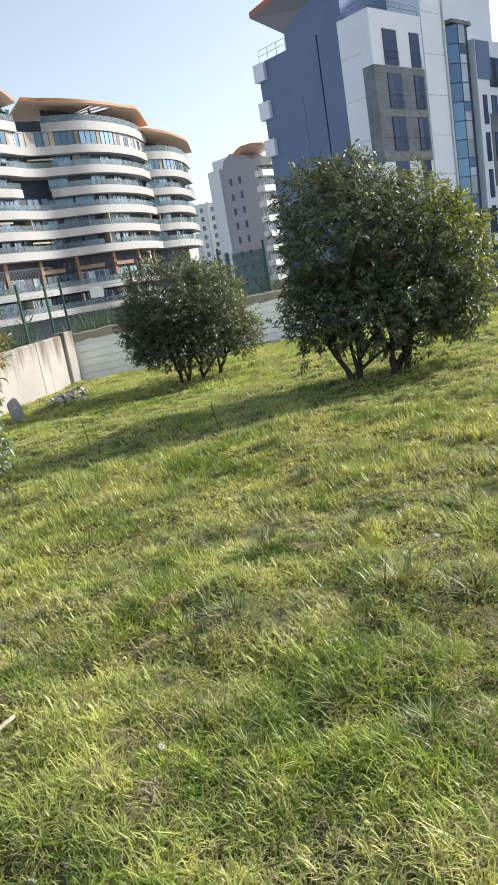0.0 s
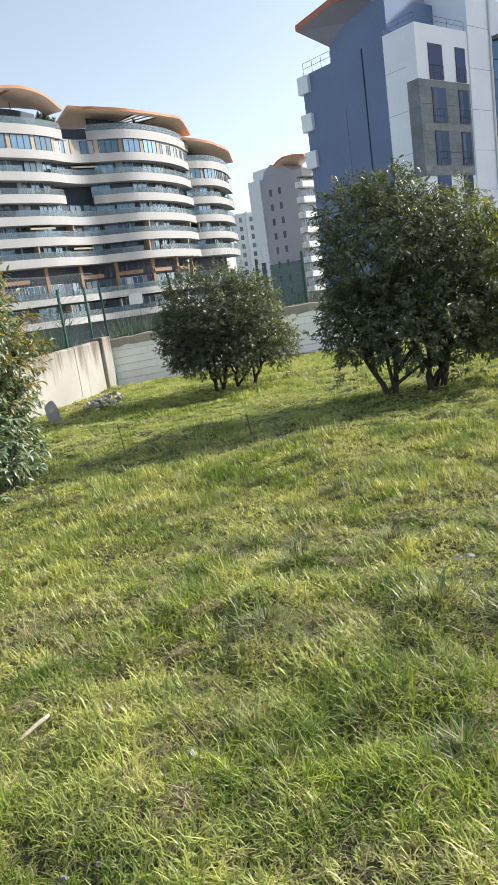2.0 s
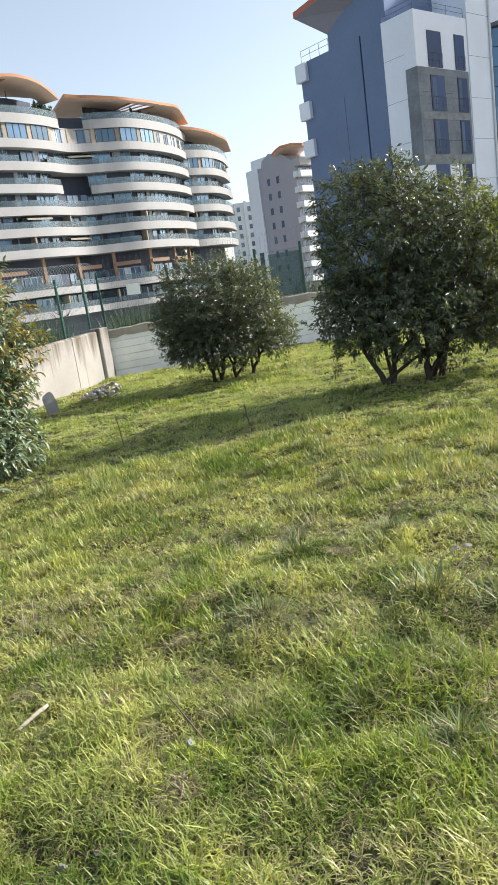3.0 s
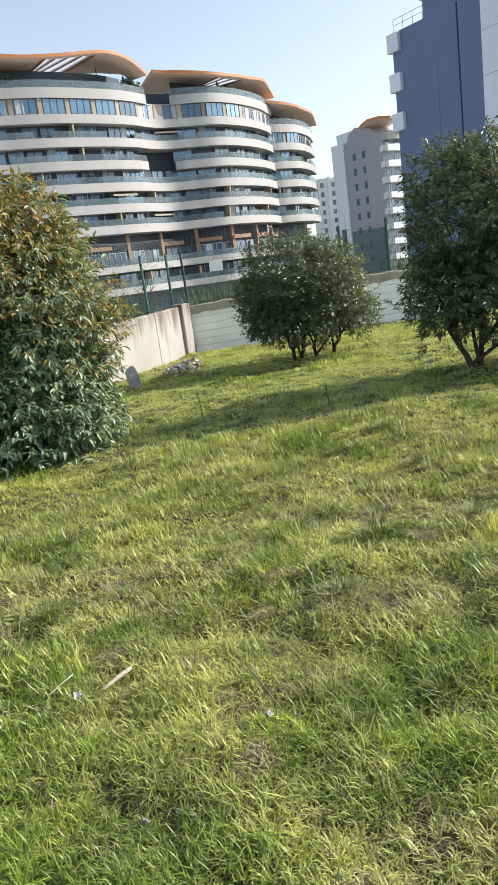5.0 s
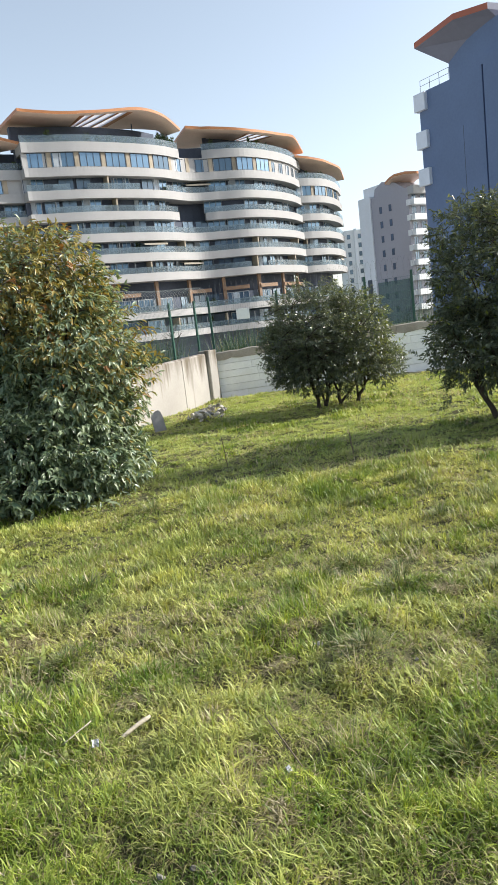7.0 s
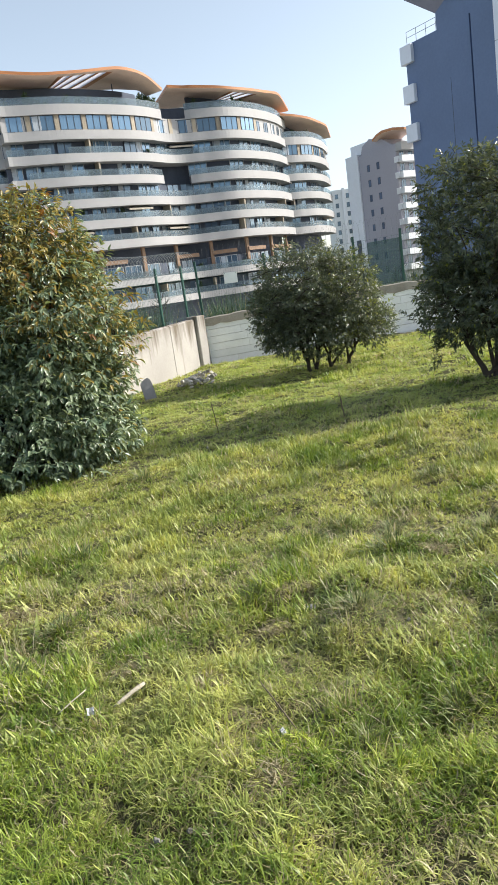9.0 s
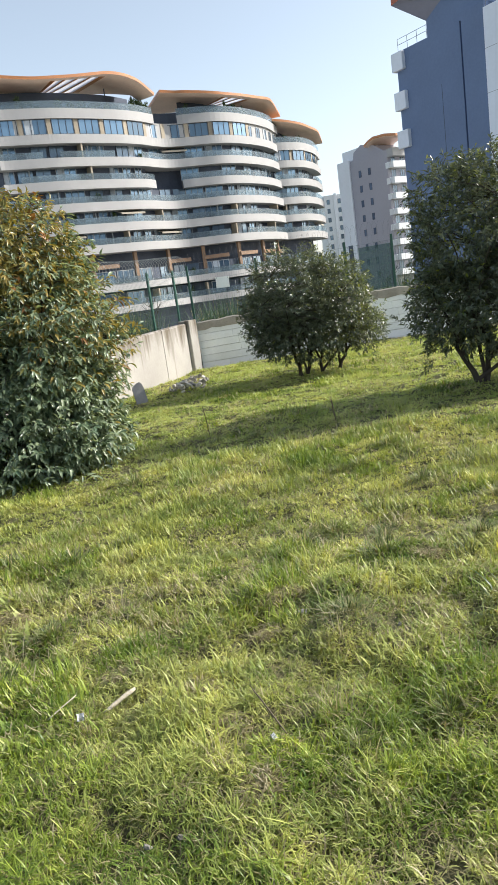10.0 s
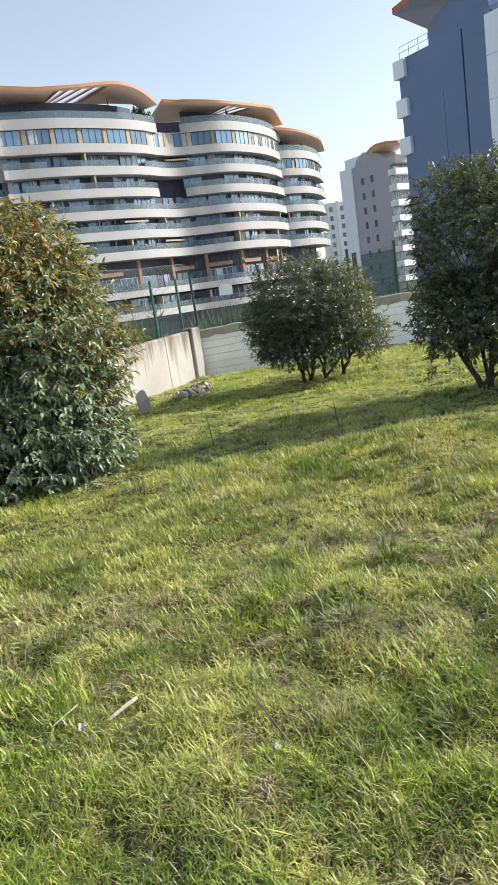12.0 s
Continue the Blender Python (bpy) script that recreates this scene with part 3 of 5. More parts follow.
def window_meshes(w, h, bars, frame_mat, bar=0.07, curtain=None, glass=None):
    return frame_mesh(w, h, bars, bar, frame_mat), boxes("pane", [((w - bar, 0.02, h - bar), pose(0, 0.02, h / 2))], glass or (GLASS_DIM if curtain else GLASS_DARK)), boxes("curtain", [((w * 0.36, 0.02, h - 2.2 * bar), pose(-w * 0.25, 0.004, h / 2))], curtain or CURTAIN)


BALCONY_WIN = window_meshes(3.0, 2.0, 2, WIN_FRAME, 0.09, glass=GLASS_SKY)
SLIM_WIN = window_meshes(1.5, 2.0, 1, WIN_FRAME, 0.09, glass=GLASS_SKY)
TOP_WIN = window_meshes(3.1, 2.0, 2, DARK_STEEL, glass=GLASS_SKY)
SMALL_WIN = window_meshes(1.3, 1.7, 1, WIN_FRAME)
DARK_WIN = window_meshes(2.2, 2.05, 1, DARK_STEEL)


def place_window(parent, kit, m, curtain=False):
    w = part("window", kit[0], parent, m=m)
    part("pane", kit[1], w)
    if curtain:
        part("curtain", kit[2], w, "pale drawn curtain")
    return w


AWNING_MESH = boxes("awning", [((4.2, 1.5, 0.05), pose(0, 0, 0)), ((4.2, 0.04, 0.22), pose(0, -0.74, -0.1))], AWNING)


def clump_mesh(seed, r, h):
    """A bushy pot plant of small leaf shapes."""
    rng = np.random.RandomState(seed)
    n = 160
    d = rng.normal(size=(n, 3))
    d /= np.linalg.norm(d, axis=1)[:, None]
    o = d * rng.uniform(0.3, 1, n)[:, None] * np.array([r, r, h / 2]) + np.array([0, 0, h / 2 + 0.1])
    a, b = np.cross(d, rng.normal(size=(n, 3))), d + rng.normal(0, 0.5, (n, 3))
    a /= np.linalg.norm(a, axis=1)[:, None]
    v = np.stack([o - a * 0.07, o + b * 0.12, o + a * 0.07, o - b * 0.12], 1).reshape(-1, 3)
    return big_mesh("balcony_plant", v, np.arange(4 * n).reshape(-1, 4), [], PLANT)


PLANT_MESHES = [clump_mesh(90, 0.5, 1.3), clump_mesh(91, 0.7, 0.9), clump_mesh(92, 0.4, 1.7)]


def storey(points, z, kind, rng, low=0.60):
    """One floor band: fascia with upstand, glass balustrade and the recessed wall over it."""
    c = smooth_line(points, 0.6)
    part("balcony_band", strip("balcony_band", c, inset(c, 3.0), z - low, z + 0.62, BAND_WHITE), BIG)
    if kind == "balcony":
        cut = [0, len(c)]
        rail = inset(c, 0.12)
        i = 0
        while i < len(c) - 2:
            j = min(len(c) - 1, i + rng.choice((4, 6, 8)))
            if rng.random() < 0.95:
                part("glass_balustrade", strip("glass_balustrade", rail[i:j + 1], inset(c, 0.15)[i:j + 1], z + 0.63, z + 1.50, GLASS_RAIL), BIG)
            i = j
        deep = inset(c, 1.7)
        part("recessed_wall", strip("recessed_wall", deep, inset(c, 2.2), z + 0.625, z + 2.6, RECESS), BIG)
        front = inset(c, 1.6)
        total = along(front, 0)[3]
        s = 1.4
        while s < total - 1.2:
            x, y, a, _ = along(front, s)
            roll = rng.random()
            if roll < 0.86:
                kit, step = rng.choice(((BALCONY_WIN, 3.3), (BALCONY_WIN, 4.6), (SLIM_WIN, 2.2), (DARK_WIN, 2.5), (DARK_WIN, 3.2)))
                place_window(BIG, kit, pose(x, y, z + 0.63, 0, 0, a), rng.random() < 0.3)
                s += step
                continue
            if roll < 0.95:
                part("partition", boxes("partition", [((0.25, 1.5, 2.0), pose(0, -0.7, 1.0))], BEIGE_PANEL), BIG, m=pose(x, y, z + 0.63, 0, 0, a))
            s += rng.choice((2.1, 2.25, 2.5))
        for _ in range(max(1, int(total / 14))):
            if rng.random() < 0.28 and z > 6:
                x, y, a, _n = along(inset(c, 0.9), rng.uniform(4, total - 4))
                part("awning", AWNING_MESH, BIG, "rolled-out cream awning", pose(x, y, z + 2.15, 14, 0, a))
            if rng.random() < 0.7:
                x, y, a, _n = along(inset(c, 1.0), rng.uniform(3, total - 3))
                part("balcony_plant", PLANT_MESHES[rng.randrange(3)], BIG, "leafy pot plant on the balcony", pose(x, y, z + 0.63, 0, 0, rng.uniform(0, 360)))
            x, y, a, _n = along(inset(c, 1.1), rng.uniform(3, total - 3))
            part("balcony_post", boxes("balcony_post", [((0.14, 0.14, 1.75), pose(0, 0, 0.875))], WIN_FRAME), BIG, m=pose(x, y, z + 0.63, 0, 0, a))
    elif kind == "flush":
        face = inset(c, 0.35)
        part("storey_wall", strip("storey_wall", face, inset(c, 0.8), z + 0.625, z + 2.85, BAND_WHITE), BIG)
        front = inset(c, 0.31)
        total = along(front, 0)[3]
        s = 1.7
        while s < total - 1.6:
            x, y, a, _ = along(front, s)
            place_window(BIG, TOP_WIN if s < total * 0.75 else SMALL_WIN, pose(x, y, z + 0.66, 0, 0, a), rng.random() < 0.15)
            if s < total * 0.75:
                x, y, a, _ = along(front, s + 1.95)
                part("stone_panel", boxes("stone_panel", [((0.62, 0.1, 2.2), pose(0, 0, 1.1))], BEIGE_PANEL), BIG, "beige stone panel", pose(x, y, z + 0.63, 0, 0, a))
            s += 3.9 if s < total * 0.7 else 2.6


def wave_roof(points, depth, zs, out=0.9, thick=0.40, slats=None, floor=28.9):
    """A thin timber-edged roof that rolls along its length, with a run of open slots between slats."""
    c = inset(smooth_line(points, 0.4), -out)
    n = len(c)
    k = np.linspace(0, 1, n)
    z = np.interp(k, *zip(*zs))
    for _ in range(14):
        z[1:-1] = (z[:-2] + 2 * z[1:-1] + z[2:]) / 4
    d = depth * np.clip(1.15 * (1 - k ** 5), 0.3, 1)
    t = tangents(c)
    back = c + np.c_[-t[:, 1], t[:, 0]] * d[:, None]
    mid = sum(slats) / 2 if slats else 0.5
    shifted = k - (0.11 * np.exp(-((k - mid) / 0.17) ** 2) if slats else 0)
    back = np.c_[np.interp(shifted, k, back[:, 0]), np.interp(shifted, k, back[:, 1])]
    rows = (0.0, 0.10, 0.80, 1.0)
    m = len(rows)
    vs = []
    for i in range(n):
        for f in rows:
            p = c[i] * (1 - f) + back[i] * f
            vs += [(p[0], p[1], z[i] - thick), (p[0], p[1], z[i] + 0.1 * f)]
    at = lambda i, r, up: (i * m + r) * 2 + up
    is_open = [bool(slats) and slats[0] <= k[i] < slats[1] and (i - int(slats[0] * (n - 1))) % 5 < 4 for i in range(n - 1)]
    fs, fm = [], []
    for i in range(n - 1):
        for r in range(m - 1):
            if r == 1 and is_open[i]:
                fs += [(at(i, 1, 0), at(i + 1, 1, 0), at(i + 1, 1, 1), at(i, 1, 1)), (at(i, 2, 0), at(i, 2, 1), at(i + 1, 2, 1), at(i + 1, 2, 0))]
                fm += [0, 0]
                for e, nb in ((i, i - 1), (i + 1, i + 1)):
                    if not is_open[nb]:
                        fs.append((at(e, 1, 0), at(e, 2, 0), at(e, 2, 1), at(e, 1, 1)))
                        fm.append(0)
                continue
            fs += [(at(i, r, 0), at(i, r + 1, 0), at(i + 1, r + 1, 0), at(i + 1, r, 0)), (at(i, r, 1), at(i + 1, r, 1), at(i + 1, r + 1, 1), at(i, r + 1, 1))]
            fm += [0 if any(is_open[max(0, i - 2):i + 3]) and r == 1 else 1, 0]
        fs += [(at(i, 0, 0), at(i + 1, 0, 0), at(i + 1, 0, 1), at(i, 0, 1)), (at(i, m - 1, 0), at(i, m - 1, 1), at(i + 1, m - 1, 1), at(i + 1, m - 1, 0))]
        fm += [0, 1]
    for e in (0, n - 1):
        fs += [(at(e, r, 0), at(e, r, 1), at(e, r + 1, 1), at(e, r + 1, 0)) for r in range(m - 1)]
        fm += [0] * (m - 1)
    roof = part("wave_roof", mesh("wave_roof", vs, fs, [ROOF_ORANGE, SOFFIT], fm), BIG, "rolling roof with orange-brown edge and beige soffit")
    runs = [i for i in range(n - 1) if is_open[i] and not is_open[i - 1]]
    for a in runs:
        b = a
        while is_open[b]:
            b += 1
        q = []
        for up in (0.05, 0.02):
            for e, f in ((a, 0.1), (b, 0.1), (b, 0.8), (a, 0.8)):
                p = c[e] * (1 - f) + back[e] * f
                q.append((p[0], p[1], z[e] - thick + 0.01 + up))
        part("skylight_pane", mesh("skylight_pane", q, [(0, 1, 2, 3), (7, 6, 5, 4), (0, 4, 5, 1), (1, 5, 6, 2), (2, 6, 7, 3), (3, 7, 4, 0)], SKYLIGHT), roof, "white skylight sheet")
    for f in (0.2, 0.5, 0.8):
        i = int(f * (n - 1))
        p = c[i] * 0.35 + back[i] * 0.65
        part("roof_post", boxes("roof_post", [((0.12, 0.12, z[i] - thick - floor), pose(0, 0, (z[i] - thick - floor) / 2))], RECESS), roof, m=pose(p[0], p[1], floor))
    return roof


def terrace(points, z, rng):
    """Parapet band, glass rail and set-back penthouse wall."""
    c = smooth_line(points, 0.9)
    part("parapet_band", strip("parapet_band", c, inset(c, 4.0), z - 0.72, z + 0.62, BAND_WHITE), BIG)
    part("glass_balustrade", strip("glass_balustrade", inset(c, 0.12), inset(c, 0.15), z + 0.63, z + 1.6, GLASS_RAIL), BIG)
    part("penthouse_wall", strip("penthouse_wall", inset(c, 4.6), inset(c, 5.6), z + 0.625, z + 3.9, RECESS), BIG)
    total = along(c, 0)[3]
    front = inset(c, 4.5)
    s = 3.0
    while s < total - 3:
        x, y, a, _ = along(front, s)
        place_window(BIG, DARK_WIN, pose(x, y, z + 0.63, 0, 0, a))
        s += 4.2
    s = 1.5
    while s < total - 0.5:
        x, y, a, _ = along(inset(c, rng.uniform(1.0, 3.6)), s)
        part("terrace_plant", PLANT_MESHES[rng.randrange(3)], BIG, "dark leafy plant on the roof terrace", pose(x, y, z + 0.63, 0, 0, rng.uniform(0, 360)) @ Matrix.Scale(rng.uniform(0.8, 1.5), 4))
        s += rng.uniform(0.9, 3.0)


RNG = random.Random(7)
LEVELS = [25.5, 22.4, 19.3, 16.2, 13.2, 10.2]
terrace(W1, 28.9, RNG)
for k in range(7):
    x, y, a, _ = along(inset(smooth_line(W1, 0.9), 1.2 + 0.4 * (k % 3)), along(smooth_line(W1, 0.9), 0)[3] - 0.5 - 0.55 * k)
    part("terrace_conifer", PLANT_MESHES[2], BIG, "dark conifer on the roof terrace", pose(x, y, 29.53, 0, 0, 60 * k) @ Matrix.Diagonal((1.2, 1.2, 1.2 + 0.15 * (k % 3), 1)))
terrace(W2, 28.9, RNG)
terrace(W3, 25.9, RNG)
terrace(W0, 25.6, RNG)
for i, z in enumerate(LEVELS):
    if i == 0:
        storey(W12, z, "flush", RNG)
    elif i == 2:
        storey(W12[:5] + [(-27.0, 112.0)], z, "balcony", RNG)
        storey([(-23.6, 115.9)] + W2[1:], z, "balcony", RNG)
    else:
        storey(W12, z, "balcony", RNG)
    if i > 0:
        storey(W3, z + (0.5 - 0.1 * i), "flush" if i == 1 else "balcony", RNG)
        storey(W0, z, "flush" if i == 1 else "balcony", RNG)
for z in (4.4, 1.1):
    storey([W0[0]] + W12, z, "balcony", RNG, 0.4)
    storey(W3, z, "balcony", RNG, 0.4)
# the gap between two wings and the tall garden storey
cw = smooth_line(W12, 0.9)
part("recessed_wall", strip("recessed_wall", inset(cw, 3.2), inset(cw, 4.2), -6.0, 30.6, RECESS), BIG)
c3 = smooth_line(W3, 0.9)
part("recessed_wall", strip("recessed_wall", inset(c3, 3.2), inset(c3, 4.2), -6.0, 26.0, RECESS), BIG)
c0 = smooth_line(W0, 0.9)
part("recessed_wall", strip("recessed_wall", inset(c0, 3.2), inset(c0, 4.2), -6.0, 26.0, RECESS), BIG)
front = inset(cw, 1.4)
total = along(front, 0)[3]
s = 2.0
while s < total - 2:
    x, y, a, _ = along(front, s)
    part("timber_post", boxes("timber_post", [((0.55, 0.45, 4.5), pose(0, 0, 2.25))], TIMBER_RED, 0.02), BIG, "red-brown timber post", pose(x, y, 5.09, 0, 0, a))
    if RNG.random() < 0.75:
        x, y, a, _ = along(front, s + 2.2)
        part("timber_beam", boxes("timber_beam", [((4.2, 0.4, 0.6), pose(0, 0, 0.3))], TIMBER_RED, 0.02), BIG, "red-brown timber beam", pose(x, y - 0.2, 7.4, 0, 0, a))
        for off in (0.0, 2.1):
            x, y, a, _ = along(inset(cw, 2.9), s + 1.2 + off)
            place_window(BIG, BALCONY_WIN, pose(x, y, 5.1, 0, 0, a), RNG.random() < 0.4)
    s += RNG.choice((6.4, 7.2, 2.2))
wave_roof(W1, 11.0, [(0, 33.7), (0.25, 33.2), (0.45, 33.6), (0.7, 34.5), (0.85, 34.1), (1, 32.4)], slats=(0.38, 0.64))
wave_roof([(-25.3, 115.2)] + W2, 11.5, [(0, 33.1), (0.35, 32.2), (0.6, 32.4), (0.8, 33.0), (1, 31.4)], slats=(0.38, 0.58))
wave_roof(W3, 8.5, [(0, 30.4), (0.4, 29.4), (0.75, 29.6), (1, 28.6)], floor=26.0)
wave_roof(W0, 8.0, [(0, 30.0), (0.6, 31.0), (1, 29.6)], floor=26.0)


# ---------------------------------------------------------------- grey towers
def local_box(name, a0, a1, s0, s1, z0, z1, material, parent, label="", bevel=0.0):
    return part(name, boxes(name, [((a1 - a0, s1 - s0, z1 - z0), pose(0, 0, 0))], material, bevel), parent, label, pose((a0 + a1) / 2, (s0 + s1) / 2, (z0 + z1) / 2))


def tower_roof(name, tower, s_end, s_mid, s_in, z_tip, z_top, a0, a1, fascia, soffit, thick):
    """A canopy that rises from its tip, bends and runs on level."""
    prof = [(s_end, z_tip), (s_mid + 0.55 * (s_end - s_mid), z_tip + 0.62 * (z_top - z_tip)), (s_mid, z_top), (s_mid - 0.5 * (s_mid - s_in), z_top - 0.2), (s_in, z_top - 0.9)]
    n = len(prof)
    vs = []
    for a in (a0, a1):
        vs += [(a, s, z - thick) for s, z in prof] + [(a, s, z) for s, z in prof]
    fs, fm = [], []
    for i in range(n - 1):
        fs += [(i, i + 1, n + i + 1, n + i), (2 * n + i, 3 * n + i, 3 * n + i + 1, 2 * n + i + 1), (n + i, n + i + 1, 3 * n + i + 1, 3 * n + i), (i, 2 * n + i, 2 * n + i + 1, i + 1)]
        fm += [0, 0, 0, 1]
    fs += [(0, n, 3 * n, 2 * n), (n - 1, 3 * n - 1, 4 * n - 1, 2 * n - 1)]
    return part(name, mesh(name, vs, fs, [fascia, soffit], fm + [0, 0]), tower, "upturned roof canopy with a red-brown edge")


def rail_run(parent, pts, h=1.0):
    rows = [([(p[0], p[1], p[2] + k) for p in pts], [0.02] * len(pts), 5) for k in (h, h * 0.55)]
    rows += [([p, (p[0], p[1], p[2] + h)], [0.02] * 2, 5) for p in pts]
    return part("roof_rail", joined_tubes("roof_rail", rows, PANEL_MID), parent, "thin metal roof rail")


def build_right_tower():
    T = thing("slate_tower", "slate blue and pale grey apartment tower with red-edged canopy", "building", m=pose(14.0, 57.3, 0, 0, 0, 40))
    base = -8.0
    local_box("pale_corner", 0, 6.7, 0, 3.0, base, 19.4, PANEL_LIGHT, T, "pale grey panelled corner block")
    local_box("slate_wall", 0.12, 12, 3.0, 5.2, base, 19.9, SLATE_BLUE, T)
    local_box("slate_wall", 0.95, 12, 5.2, 5.75, base, 19.5, SLATE_BLUE, T)
    local_box("slate_wall", 0.6, 12, 5.75, 12.66, base, 19.5, SLATE_BLUE, T)
    # arched upper block
    prof = [(9.06, 19.5), (9.06, 20.75), (8.2, 21.3), (7.0, 21.8), (5.6, 22.2), (4.2, 22.4), (3.0, 22.4), (3.0, 19.5)]
    n = len(prof)
    vs = [(0.6, s, z) for s, z in prof] + [(11, s, z) for s, z in prof]
    fs = [tuple(reversed(range(n))), tuple(range(n, 2 * n))] + [(i, (i + 1) % n, n + (i + 1) % n, n + i) for i in range(n)]
    part("arched_block", mesh("arched_block", vs, fs, SLATE_BLUE), T)
    # wing-like canopy: a straight red edge in front, its soffit falling back to the arched wall
    top = [(-1.0, 11.2, 22.95), (-1.0, 6.9, 23.5), (-0.2, 4.2, 23.3), (6.0, 3.2, 23.3), (6.0, 9.4, 22.4)]
    low = [(a, s, z - 0.45) for a, s, z in top[:3]] + [(6.0, 3.2, 22.5), (6.0, 9.4, 20.9)]
    fold = [(0.62, 9.08, 20.72), (0.62, 7.0, 21.85), (0.62, 4.2, 22.42)]
    faces = [(0, 1, 2, 3, 4), (5, 6, 1, 0), (6, 7, 2, 1), (7, 8, 3, 2), (8, 9, 4, 3), (9, 5, 0, 4), (5, 10, 11, 6), (6, 11, 12, 7), (9, 10, 5), (7, 12, 8), (8, 12, 11, 10, 9)]
    part("roof_canopy", mesh("roof_canopy", top + low + fold, faces, [FASCIA_RED, SOFFIT_GREY], [0, 0, 0, 1, 1, 0, 1, 1, 1, 1, 1]), T, "upswept roof canopy with a red-brown edge")
    # faint movement joint in the slate wall
    local_box("movement_joint", 0.592, 0.61, 7.9, 7.945, 2.0, 15.6, RECESS, T)
    # balcony ends
    for i in range(3):
        z = 18.7 - 3.12 * i
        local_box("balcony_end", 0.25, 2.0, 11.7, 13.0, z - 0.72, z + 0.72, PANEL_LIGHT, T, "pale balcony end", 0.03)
    rail_run(T, [(0.7, s, 19.5) for s in (9.2, 10.3, 11.4, 12.5)])
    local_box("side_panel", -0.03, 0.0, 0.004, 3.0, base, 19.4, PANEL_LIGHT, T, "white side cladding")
    rail_run(T, [(a, 0.2, 19.4) for a in (0.2, 2.2, 4.4, 6.6)], 0.75)
    rail_run(T, [(0.2, s, 19.4) for s in (0.2, 1.6, 2.9)], 0.75)
    # mid grey cladding that turns the corner, in courses
    for k in range(4):
        z = 8.5 + 1.75 * k
        local_box("grey_cladding", -0.06, 6.5, -0.07, 1.0, z + 0.012, z + 1.738, PANEL_MID, T, "weathered mid grey cladding")
    local_box("side_cladding", -0.09, -0.06, -0.06, 1.0, 8.512, 15.49, PANEL_MID, T, "weathered grey side cladding")
    # panel joints on the pale corner
    for z in (16.6, 13.5, 10.4, 7.3, 4.2, 1.1):
        local_box("panel_joint", -0.034, 0.0, 1.02, 3.0, z - 0.012, z + 0.012, PANEL_MID, T)
    def tower_window(w, h, a, y, z, curtain):
        """A tall window: dark frame, blue-grey glass, a drawn curtain and a rail across its lower part."""
        win = part("window", frame_mesh(w, h, 1, 0.08, DARK_STEEL, 0.05), T, m=pose(a, y, z))
        part("pane", boxes("pane", [((w - 0.1, 0.02, h - 0.1), pose(0, -0.02, h / 2))], GLASS_TOWER), win)
        if curtain:
            part("curtain", boxes("curtain", [((w * 0.28, 0.012, h - 0.3), pose(-w * 0.27, -0.036, h / 2))], CURTAIN_DIM), win, "pale curtain at one side")
        rows = [([(-w / 2, -0.06, k), (w / 2, -0.06, k)], [0.014] * 2, 5) for k in (0.2 * h, 0.4 * h)]
        rows += [([(x, -0.06, 0.05), (x, -0.06, 0.4 * h)], [0.010] * 2, 5) for x in (-w / 2, -w / 4, w / 4, w / 2)]
        part("window_rail", joined_tubes("window_rail", rows, DARK_STEEL), win)
        return win

    for i in range(7):
        z = 15.55 - 3.13 * i
        grey = 8.5 < z + 1 < 15.6
        for a, w in ((2.3, 1.75), (5.55, 1.3)):
            tower_window(w, 2.55, a, -0.09 if grey else -0.02, z, i % 3 != 0)
        if grey:
            local_box("spandrel", 0.0, 6.5, -0.082, -0.06, z - 0.60, z - 0.10, PANEL_STAIN, T, "cladding stained by lime runs")
            for k in range(1, 6):
                local_box("panel_joint", 0.0, 6.5, -0.078, -0.06, z + 0.5 * k - 0.005, z + 0.5 * k + 0.005, RECESS, T)
    # tall pilaster, pipe, glass bay and the wing past it
    local_box("pale_pilaster", 6.7, 10.0, -0.08, 5.4, base, 23.5, PANEL_LIGHT, T, "tall pale grey panelled shaft")
    for z in np.arange(-2.0, 23, 3.12):
        local_box("panel_joint", 6.72, 9.9, -0.088, -0.07, z - 0.012, z + 0.012, PANEL_MID, T)
    part("drain_pipe", joined_tubes("drain_pipe", [([(9.75, -0.19, base), (9.75, -0.19, 23.4)], [0.09] * 2, 8)], FAR_WHITE), T, "white drain pipe")
    local_box("bay_core", 10.0, 13.6, 0.0, 3.0, base, 19.3, RECESS, T)
    local_box("bay_cap", 10.3, 13.3, -0.6, 0.2, 19.15, 19.45, PANEL_MID, T)
    bay_rng = random.Random(4)
    panes = [boxes("bay_pane", [((0.98, 0.05, h), pose(0, 0, 0))], m) for h in (1.46, 0.70) for m in (GLASS_BLUE, PANE_PALE)]
    for col, (a, s, turn) in enumerate(((10.75, -0.25, -32), (11.75, -0.52, 0), (12.75, -0.25, 32))):
        for k in range(17):
            z = 18.4 - 1.52 * k
            pale = col == 1 and k < 9
            if pale and k % 3 == 1:
                for h in (0.38, -0.38):
                    part("bay_pane", panes[3 if h < 0 else 2], T, "blue curtain wall glass", pose(a, s, z + h, 0, 0, turn))
            else:
                part("bay_pane", panes[1 if pale and bay_rng.random() < 0.75 else 0], T, "blue curtain wall glass", pose(a, s, z, 0, 0, turn))
        part("bay_mullion", boxes("bay_mullion", [((0.05, 0.08, 27.0), pose(0, 0, 0))], PANEL_MID), T, m=pose(a - 0.5 * math.cos(radians(turn)), s - 0.5 * math.sin(radians(turn)), 6.0, 0, 0, turn))
    local_box("pale_wing", 13.6, 32, -0.6, 8.0, base, 18.2, PANEL_LIGHT, T, "pale grey panelled wing")
